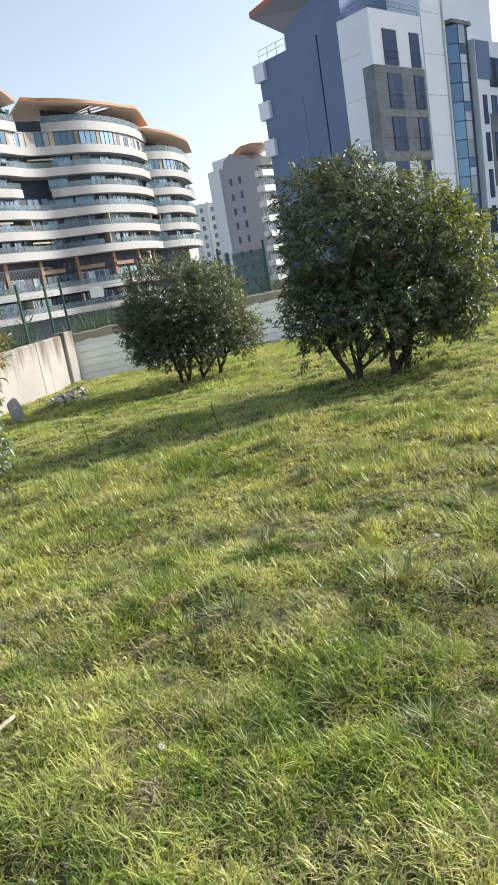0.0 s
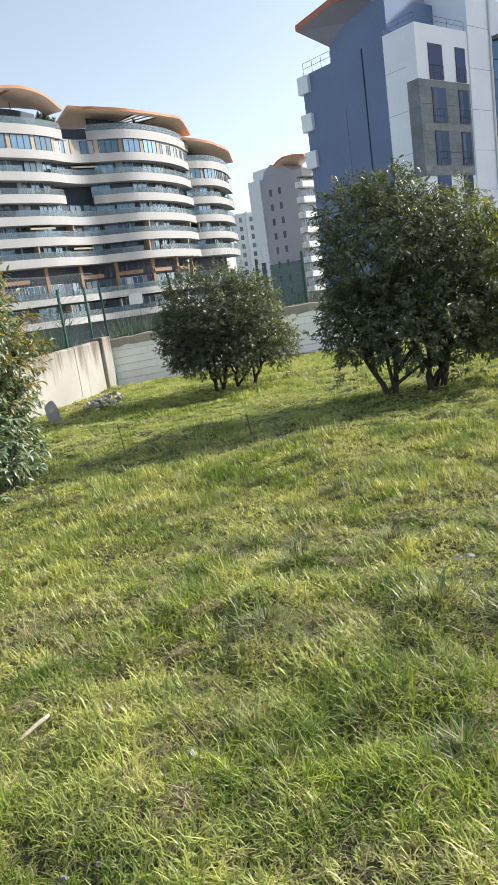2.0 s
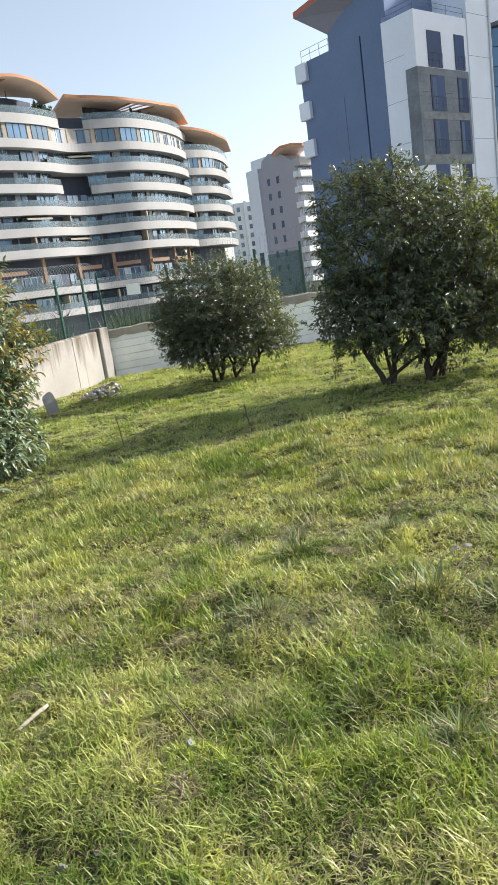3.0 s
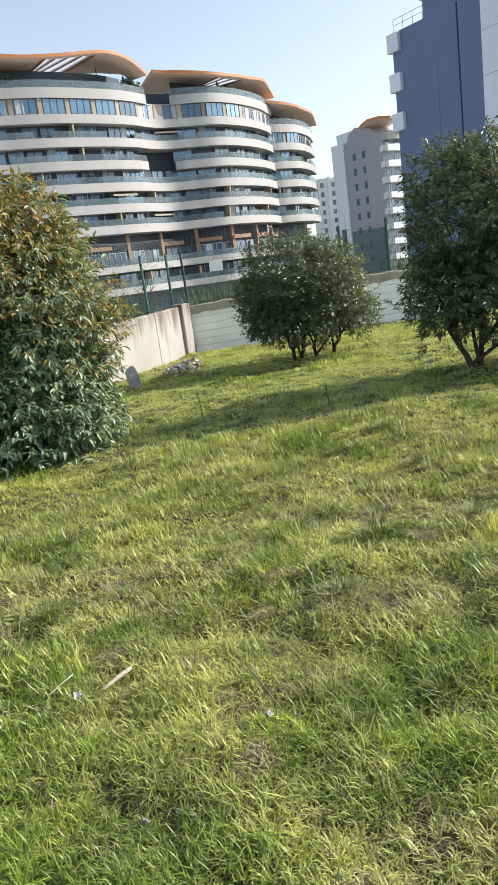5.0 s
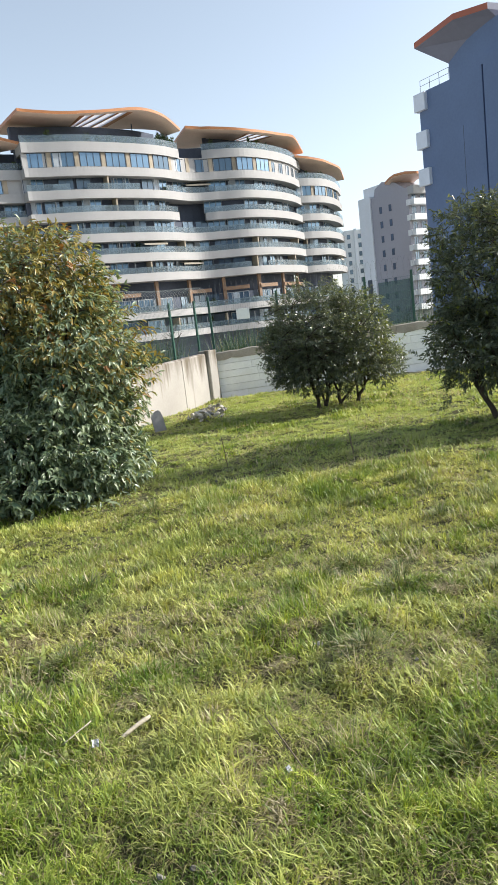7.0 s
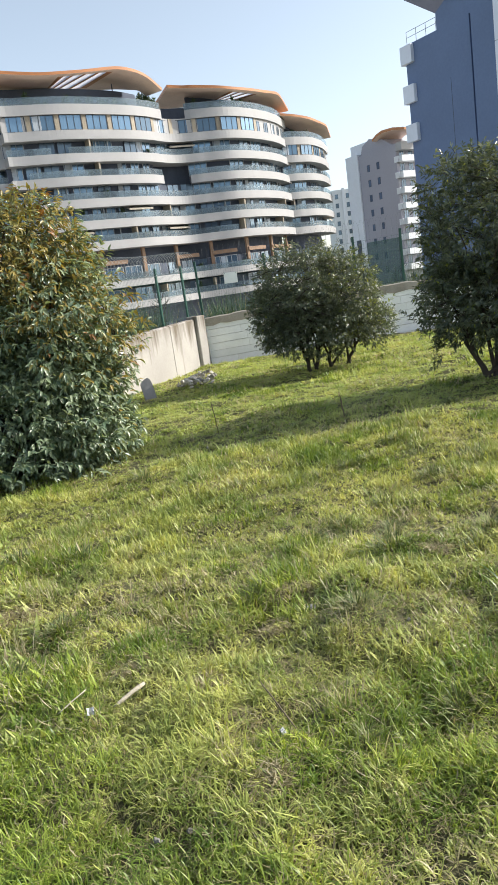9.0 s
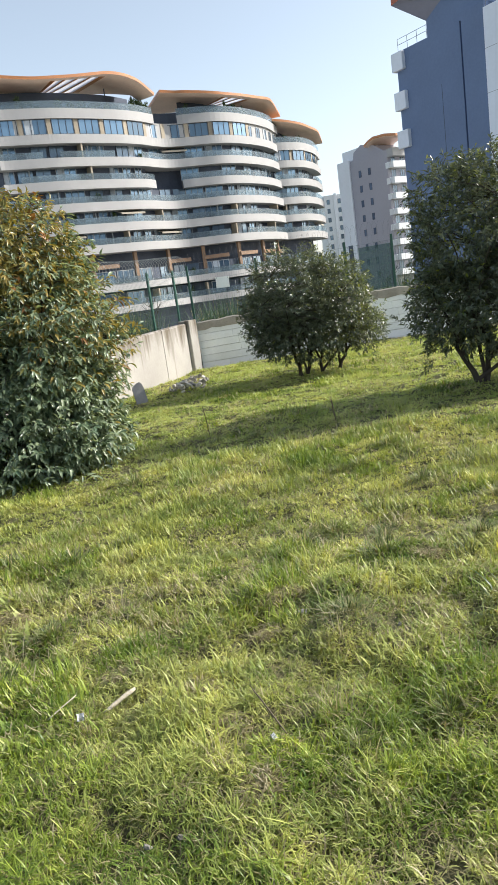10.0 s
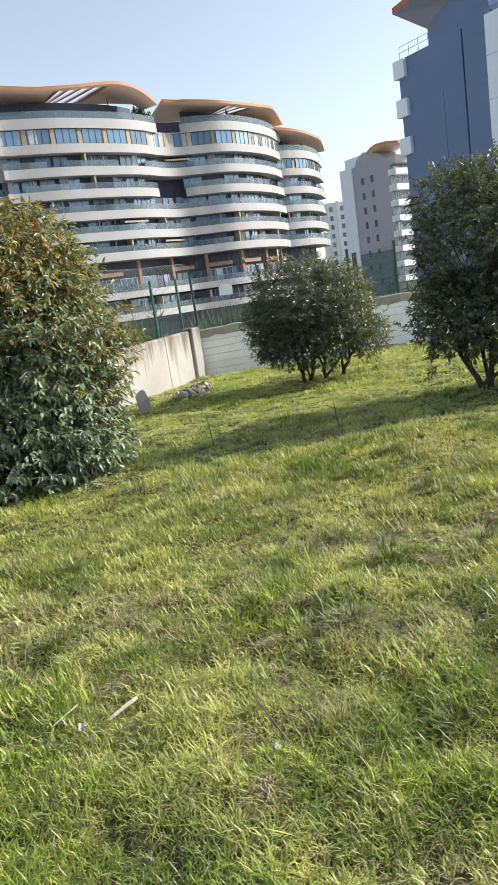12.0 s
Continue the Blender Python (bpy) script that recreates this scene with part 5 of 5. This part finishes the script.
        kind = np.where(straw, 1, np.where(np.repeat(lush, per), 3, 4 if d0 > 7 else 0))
        FQ.append(np.repeat(kind, segs - 1)), FT.append(kind)
        n0 += len(v)
    # brown thatch lying on the soil
    for d0, d1, dens, wide in ((1.1, 3.2, 3500, 0.003), (3.2, 6.0, 1300, 0.005), (6.0, 9.0, 300, 0.009)):
        n = int(0.5 * 1.12 * (d1 ** 2 - d0 ** 2) * dens)
        r, a = np.sqrt(rng.uniform(d0 ** 2, d1 ** 2, n)), rng.uniform(-0.66, 0.54, n)
        x, y = r * np.sin(a), r * np.cos(a)
        keep = beyond(x, y) < -0.03
        x, y = x[keep], y[keep]
        n = len(x)
        v, q, t = blades(x, y, rng.uniform(0.03, 0.10, n), wide * rng.uniform(0.6, 1.4, n), rng.uniform(1.2, 1.62, n), rng.uniform(0, 2 * math.pi, n), 2, gh(x, y) + rng.uniform(-0.012, 0.006, n))
        V.append(v), Q.append(q + n0), T.append(t + n0)
        FQ.append(np.full(n, 2)), FT.append(np.full(n, 2))
        n0 += len(v)
    # dead litter on the bare spots
    for bx, by, br in BARE_SPOTS:
        n = int(4200 * br)
        a, r = rng.uniform(0, 2 * math.pi, n), br * 0.85 * np.sqrt(rng.uniform(0, 1, n))
        x, y = bx + r * np.cos(a), by + r * np.sin(a)
        v, q, t = blades(x, y, rng.uniform(0.02, 0.07, n), rng.uniform(0.003, 0.007, n), rng.uniform(1.25, 1.6, n), rng.uniform(0, 2 * math.pi, n), 2, gh(x, y) + rng.uniform(-0.014, 0.008, n))
        V.append(v), Q.append(q + n0), T.append(t + n0)
        litter = np.where(rng.uniform(size=n) < 0.4, 1, 2)
        FQ.append(litter), FT.append(litter)
        n0 += len(v)
    # the rest of the yard, out of the way
    n = 200000
    x, y = rng.uniform(-7, 8, n), rng.uniform(-7, 17, n)
    ang = np.arctan2(x, y)
    far = np.hypot(x, y)
    keep = (beyond(x, y) < -0.1) & ((ang < np.where(far < 2.6, -0.78, -0.54)) | (ang > np.where(far < 2.6, 0.64, 0.43)) | (far < 1.15))
    x, y = x[keep], y[keep]
    n = len(x)
    v, q, t = blades(x, y, rng.uniform(0.05, 0.12, n), np.full(n, 0.035), rng.uniform(0.7, 1.5, n), rng.uniform(0, 2 * math.pi, n), 1)
    V.append(v), Q.append(q + n0), T.append(t + n0)
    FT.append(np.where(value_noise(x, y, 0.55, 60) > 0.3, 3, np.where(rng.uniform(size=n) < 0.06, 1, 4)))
    thing("meadow_grass", "rough sunlit meadow grass with yellowish dry patches", "grass", kind="stuff", data=big_mesh("meadow_grass", np.concatenate(V), np.concatenate(Q), np.concatenate(T), [GRASS, DRY, THATCH, GRASS_LUSH, GRASS_EVEN], False, np.concatenate(FQ + FT).astype(int)))


build_grass()


# ---------------------------------------------------------------- tussocks and dry stems
def tussock_mesh(seed, count, tall, spread, dry, upright=0.0, wide=0.0068):
    rng = np.random.RandomState(seed)
    ang, rad = rng.uniform(0, 2 * math.pi, count), np.minimum(np.abs(rng.normal(0, 1, count)), 1.6)
    x, y = spread * rad * np.cos(ang), spread * rad * np.sin(ang)
    bend = np.clip(0.35 + 0.45 * rad + rng.normal(0, 0.35, count) - upright, 0.03, 1.6)
    h = tall * rng.uniform(0.45, 1.15, count)
    v, q, t = blades(x, y, h, wide * rng.uniform(0.7, 1.25, count), bend, ang + rng.normal(0, 0.9, count), 4, np.full(count, -0.02))
    which = (rng.uniform(size=count) < dry).astype(int)
    return big_mesh("tussock", v, q, t, [GRASS_TUFT, DRY], False, np.r_[np.repeat(which, 3), which])


TUSSOCKS = [tussock_mesh(60 + k, 230, 0.14, 0.10, 0.16, -0.45) for k in range(3)]
DRY_STEMS = [tussock_mesh(70 + k, 46, 0.17, 0.10, 0.85, -0.1, 0.0042) for k in range(3)]
for k, (x, y, s) in enumerate(((-2.17, 4.45, 1.15), (-0.02, 3.85, 0.95), (-0.49, 4.2, 0.8), (0.46, 3.75, 0.9), (-2.7, 4.55, 1.0), (-0.18, 2.12, 0.7), (0.15, 2.3, 0.75), (0.45, 2.05, 0.8), (-0.2, 3.05, 0.8), (-0.72, 3.45, 0.65), (-1.91, 2.85, 0.9), (-1.81, 3.26, 0.8), (0.6, 2.98, 1.2), (0.88, 2.85, 1.15), (0.57, 4.0, 0.9), (1.25, 3.95, 0.9), (-1.2, 5.75, 0.9), (1.05, 5.6, 0.8), (-2.35, 6.6, 1.1), (1.7, 6.9, 0.9), (0.9, 8.1, 0.9), (-1.3, 7.3, 0.9), (0.2, 6.6, 0.8))):
    thing("grass_tussock", "arching grass tussock with dark green and straw blades", "grass", group="grass tussocks", data=TUSSOCKS[k % 3], m=pose(x, y, float(gh(x, y)), 0, 0, 77 * k) @ Matrix.Scale(s, 4))
SPOT_RNG = random.Random(15)
for k in range(90):
    x, y, s = SPOT_RNG.uniform(-3.2, 3.0), SPOT_RNG.uniform(3.6, 9.0), SPOT_RNG.uniform(0.4, 0.85)
    if -0.5 * y < x < 0.4 * y:
        thing("grass_tussock", "small dark green grass tussock in short turf", "grass", group="grass tussocks", data=TUSSOCKS[k % 3], m=pose(x, y, float(gh(x, y)), 0, 0, 53 * k) @ Matrix.Scale(s, 4))
for k, (x, y, s) in enumerate(((-1.95, 3.04, 1.0), (-2.09, 3.7, 1.0), (-1.5, 3.45, 1.0), (-1.11, 3.26, 0.9), (-0.26, 2.29, 0.75), (-0.67, 2.12, 0.7), (-1.25, 2.32, 0.7), (-1.31, 3.61, 0.9), (-0.24, 2.83, 0.8), (-0.62, 2.02, 0.6), (-0.53, 4.27, 0.9), (-2.1, 2.95, 1.1), (-1.75, 4.3, 0.9), (-0.9, 3.5, 0.8), (1.3, 4.6, 0.8), (0.5, 5.2, 0.7), (-1.0, 6.6, 0.8), (-2.2, 8.2, 0.9), (0.15, 4.4, 0.8), (-1.25, 3.3, 0.8), (-3.55, 14.5, 2.0), (-3.75, 14.1, 1.8), (-3.3, 14.75, 2.0), (-3.85, 13.5, 1.6))):
    thing("dry_tussock", "loose bunch of straw-coloured dead grass stems", "dry grass", group="dry stem bunches", data=DRY_STEMS[k % 3], m=pose(x, y, float(gh(x, y)), 0, 0, 101 * k) @ Matrix.Scale(s, 4))


# ---------------------------------------------------------------- small things in the grass
def rock_mesh(name, seed, size, material, flat=0.7):
    """A broken stone: a lumpy sphere with cut faces."""
    rng = random.Random(seed)
    bm = bmesh.new()
    bmesh.ops.create_icosphere(bm, subdivisions=2, radius=1.0)
    cuts = [(Vector((rng.gauss(0, 1), rng.gauss(0, 1), rng.gauss(0, 1))).normalized(), rng.uniform(0.42, 0.78)) for _ in range(9)]
    for v in bm.verts:
        for n, d in cuts:
            k = v.co.dot(n)
            if k > d:
                v.co -= n * (k - d)
        v.co *= 1 + 0.07 * noise.noise(v.co * 2.3 + Vector((seed, 0, 0)))
        v.co = Vector((v.co.x * size, v.co.y * size * 0.8, v.co.z * size * flat))
    me = bpy.data.meshes.new(name)
    bm.to_mesh(me)
    bm.free()
    me.materials.append(material)
    return me


def build_rubble():
    pile = thing("rubble_pile", "heap of pale broken concrete lumps by the wall", "rubble", m=pose(-3.45, 13.75, float(gh(-3.45, 13.75))))
    kinds = [rock_mesh("rubble_stone", k, 0.07, STONE, 0.6) for k in range(6)]
    rng = random.Random(3)
    for k in range(110):
        x, y = rng.gauss(0, 0.15) + 0.08 * (k % 2), rng.gauss(0, 0.34) + 0.2 * (k % 2)
        z = float(gh(-3.45 + x, 13.75 + y) - gh(-3.45, 13.75)) + 0.03 + max(0, 0.2 - 0.35 * abs(x - 0.1)) * rng.random()
        part("rubble_stone", kinds[k % 6], pile, m=pose(x, y, z, rng.uniform(-30, 30), rng.uniform(-30, 30), rng.uniform(0, 360)) @ Matrix.Scale(rng.uniform(0.35, 1.3) ** 1.5, 4) @ Matrix.Diagonal((1.25, 0.85, 0.9, 1)))


build_rubble()


def build_loose_sheet():
    outline = [(-0.16, 0.0), (0.15, 0.0), (0.15, 0.34), (0.13, 0.43), (0.08, 0.48), (0.0, 0.47), (-0.13, 0.42), (-0.16, 0.37)]
    n = len(outline)
    vs = [(x, 0, z) for x, z in outline] + [(x, 0.035, z) for x, z in outline]
    fs = [tuple(range(n)), tuple(reversed(range(n, 2 * n)))] + [(i, n + i, n + (i + 1) % n, (i + 1) % n) for i in range(n)]
    at = wall_matrix(LEFT_END, CORNER, LEFT_LEN - 5.1) @ pose(0.14, -0.86, 0)
    z = float(gh(at.translation.x, at.translation.y))
    thing("leaning_sheet", "grey round-topped sheet leaning on the concrete wall", "sheet", data=mesh("leaning_sheet", vs, fs, SLATE), m=at @ pose(0, 0, z - 0.03, 0, 0, -50) @ pose(0, 0, 0, -24, -5, 0) @ Matrix.Diagonal((0.72, 0.9, 0.95, 1)))


build_loose_sheet()


def lying_stick(name, label, p, q, r, material, seed):
    rng = random.Random(seed)
    a, b = Vector(p), Vector(q)
    pts = [a.lerp(b, t) + Vector((rng.uniform(-r, r) * 0.4, rng.uniform(-r, r) * 0.4, 0)) for t in np.linspace(0, 1, 7)]
    vs, fs = tube(pts, [r * k for k in (0.45, 0.85, 1.0, 0.95, 1.0, 1.05, 0.7)], 10)
    fs += [tuple(reversed(range(10))), tuple(range(len(vs) - 10, len(vs)))]
    thing(name, label, "stick", data=mesh(name, vs, fs, material, smooth=True))


def on(x, y, h=0.0):
    return (x, y, float(gh(x, y)) + h)


lying_stick("bleached_stick", "short bleached stick lying in the grass", (-1.235, 2.46, -0.035), (-1.125, 2.575, 0.005), 0.0095, STICK_PALE, 1)
lying_stick("dry_twig", "thin bent dead twig lying in the grass", on(-0.60, 2.45, 0.04), on(-0.42, 2.1, 0.07), 0.003, STALK, 2)
lying_stick("dry_twig", "thin bent dead twig lying in the grass", on(-1.45, 2.4, 0.03), on(-1.36, 2.5, 0.05), 0.003, STICK_PALE, 3)
lying_stick("dead_stalk", "upright dead weed stalk in the shaded grass", on(-1.90, 8.37), on(-1.95, 8.40, 0.40), 0.006, STALK, 4)
lying_stick("dead_stalk", "upright dead weed stalk in the shaded grass", on(-0.33, 8.10), on(-0.36, 8.1, 0.27), 0.008, STALK, 5)
for k, (x, y, s, lab) in enumerate(((-0.43, 3.22, 0.028, "small pale stone in a bare patch"), (0.82, 3.48, 0.032, "pale flat stone half sunk in grass"), (0.90, 3.53, 0.036, "pale flat stone half sunk in grass"), (-1.92, 7.72, 0.035, "pale stone in the shaded grass"), (-0.84, 1.74, 0.022, "grey broken stone among long grass"), (-0.74, 1.78, 0.018, "grey broken stone among long grass"), (-0.47, 3.23, 0.022, "small grey stone in a bare patch"), (0.02, 2.9, 0.016, "small pale stone in the grass"), (-2.25, 9.4, 0.03, "pale stone in the grass"))):
    thing("field_stone", lab, "stone", group="loose stones", data=rock_mesh("field_stone", 20 + k, s, STONE if s < 0.03 and y > 3 else STONE_GREY, 0.45 if "flat" in lab else 0.7), m=pose(*on(x, y, s * 0.45), 0, 0, 40 * k))


def paper_scrap(x, y, h, size, seed):
    rng = random.Random(seed)
    bm = bmesh.new()
    bmesh.ops.create_grid(bm, x_segments=5, y_segments=5, size=size)
    for v in bm.verts:
        v.co.z += rng.uniform(-0.4, 0.4) * size + 0.9 * abs(v.co.x)
    bmesh.ops.solidify(bm, geom=bm.faces[:], thickness=0.002)
    me = bpy.data.meshes.new("paper_scrap")
    bm.to_mesh(me)
    bm.free()
    me.materials.append(TISSUE)
    thing("paper_scrap", "crumpled white paper scrap caught in grass", "litter", group="paper scraps", data=me, m=pose(*on(x, y, h), 55, 10, 30 * seed))


paper_scrap(-1.30, 2.38, 0.035, 0.015, 1)
paper_scrap(-0.48, 2.14, 0.03, 0.011, 2)


# ---------------------------------------------------------------- bare saplings and reeds past the fence
def build_sapling(x, y, h, seed, label):
    rng = random.Random(seed)
    z = float(gh(x, y)) - 0.1
    T = thing("bare_sapling", label, "tree", group="saplings past the fence")
    top = Vector((x + rng.uniform(-.1, .1), y, z + h))
    a = Vector((x, y, z))
    part("trunk", joined_tubes("trunk", [([a, a.lerp(top, 0.5) + Vector((0.03, 0, 0)), top], [0.035, 0.026, 0.014], 7)], BARK), T)
    for k in range(13):
        p = a.lerp(top, rng.uniform(0.72, 1.0))
        d = Vector((rng.uniform(-1, 1), rng.uniform(-1, 1), rng.uniform(0.3, 1.1))).normalized() * rng.uniform(0.25, 0.6)
        q = p + d
        part("branch", joined_tubes("branch", [([p, p.lerp(q, 0.5) + Vector((0, 0, -0.03)), q], [0.012, 0.008, 0.004], 5), ([p.lerp(q, 0.55), p.lerp(q, 0.6) + Vector((rng.uniform(-.15, .15), 0.05, 0.18))], [0.006, 0.003], 4)], BARK), T)


build_sapling(-4.95, 18.0, 2.4, 1, "thin bare sapling behind the mesh fence")
build_sapling(1.0, 20.2, 2.9, 2, "bare branched sapling behind the block wall")
build_sapling(0.45, 20.4, 2.7, 3, "bare branched sapling behind the block wall")


def build_reeds():
    rng = np.random.RandomState(8)
    n = 15000
    s, w = rng.uniform(-1, 1, n), rng.uniform(0.95, 2.3, n)
    d1, d2 = (CORNER - LEFT_END) / np.linalg.norm(CORNER - LEFT_END), (RIGHT_END - CORNER) / np.linalg.norm(RIGHT_END - CORNER)
    left = s < 0
    x = np.where(left, CORNER[0] + s * 9 * d1[0] - w * d1[1], CORNER[0] + s * 10 * d2[0] - w * d2[1])
    y = np.where(left, CORNER[1] + s * 9 * d1[1] + w * d1[0], CORNER[1] + s * 10 * d2[1] + w * d2[0])
    keep = beyond(x, y) > 0.9
    x, y = x[keep], y[keep]
    n = len(x)
    z = gh(x, y)
    tall = 1.4 - z + 0.22 * value_noise(x, y, 0.8, 30)
    v, q, t = blades(x, y, tall * rng.uniform(0.85, 1.12, n), rng.uniform(0.018, 0.034, n), rng.uniform(0.05, 0.42, n), rng.uniform(0, 6.28, n), 3, z - 0.05)
    which = (rng.uniform(size=n) < 0.06).astype(int)
    thing("reed_bed", "dark green reeds and weeds behind the yard wall", "weeds", kind="stuff", data=big_mesh("reed_bed", v, q, t, [REED, DRY], False, np.r_[np.repeat(which, 2), which]))


build_reeds()


# ---------------------------------------------------------------- blocks of the right-hand wall
BLOCK_MESH = boxes("wall_block", [((1.366, 0.06, 0.174), pose(0, 0, 0))], BLOCK, 0.004)
BLOCK_RNG = random.Random(9)
BLOCK_WALL = bpy.data.objects["wall_right"]
for course in range(7):
    s = 0.70 - (course % 2) * 0.31 - (course % 3) * 0.17
    while s < 10.3:
        z = right_top(s) - 0.245 - 0.182 * course
        if z > float(gh(*(CORNER + (RIGHT_END - CORNER) / RIGHT_LEN * s))) - 0.15:
            part("wall_block", BLOCK_MESH, BLOCK_WALL, m=pose(s, 0.032 + BLOCK_RNG.uniform(-0.006, 0.006), z, 0, -1.95 + BLOCK_RNG.uniform(-0.15, 0.15), BLOCK_RNG.uniform(-0.3, 0.3)))
        s += 1.37


# ---------------------------------------------------------------- nearest leaves of the photinia
def build_near_leaves():
    rng = random.Random(77)
    shrub = bpy.data.objects["photinia_shrub"]
    leaf = [big_mesh("leaf", leaf_points(np.zeros((1, 3)), np.array([[0.0, 1, 0]]), np.array([[0.0, 0, 1]]), np.array([0.105]), np.array([0.036]), LEAF_V)[0], LEAF_Q, LEAF_T, m, True) for m in (LEAF_P, LEAF_RED)]
    lobes = ((-4.11, 7.9, 1.98, 1.14, 1.0, 1.06), (-3.68, 7.85, 1.42, 0.98, 0.95, 1.0), (-3.42, 7.85, 0.7, 0.62, 0.7, 0.65), (-3.35, 7.75, 0.2, 0.6, 0.7, 0.45))
    k = 0
    while k < 280:
        cx, cy, cz, rx, ry, rz = lobes[rng.randrange(4)]
        d = Vector((rng.gauss(0.35, 1), rng.gauss(-0.9, 0.6), rng.gauss(0.1, 1))).normalized()
        p = Vector((cx + d.x * rx, cy + d.y * ry, cz + d.z * rz))
        if p.z < float(gh(p.x, p.y)) + 0.1 or any(sum(((p[i] - l[i]) / l[i + 3]) ** 2 for i in range(3)) < 0.9 for l in lobes):
            continue
        out = Vector((d.x + rng.gauss(0, 0.5), d.y * 0.6 + rng.gauss(0, 0.4), -0.55 + rng.gauss(0, 0.35)))
        # New growth and painted sun: same rise to the right and top as the crown.
        red = rng.random() < 0.1 + 0.5 * (p.x + 3.75) + 0.4 * (p.z - 1.15)
        part("leaf", leaf[int(red)], shrub, m=Matrix.Translation(p) @ out.to_track_quat("Y", "Z").to_matrix().to_4x4() @ Matrix.Scale(rng.uniform(0.75, 1.15), 4))
        k += 1


build_near_leaves()
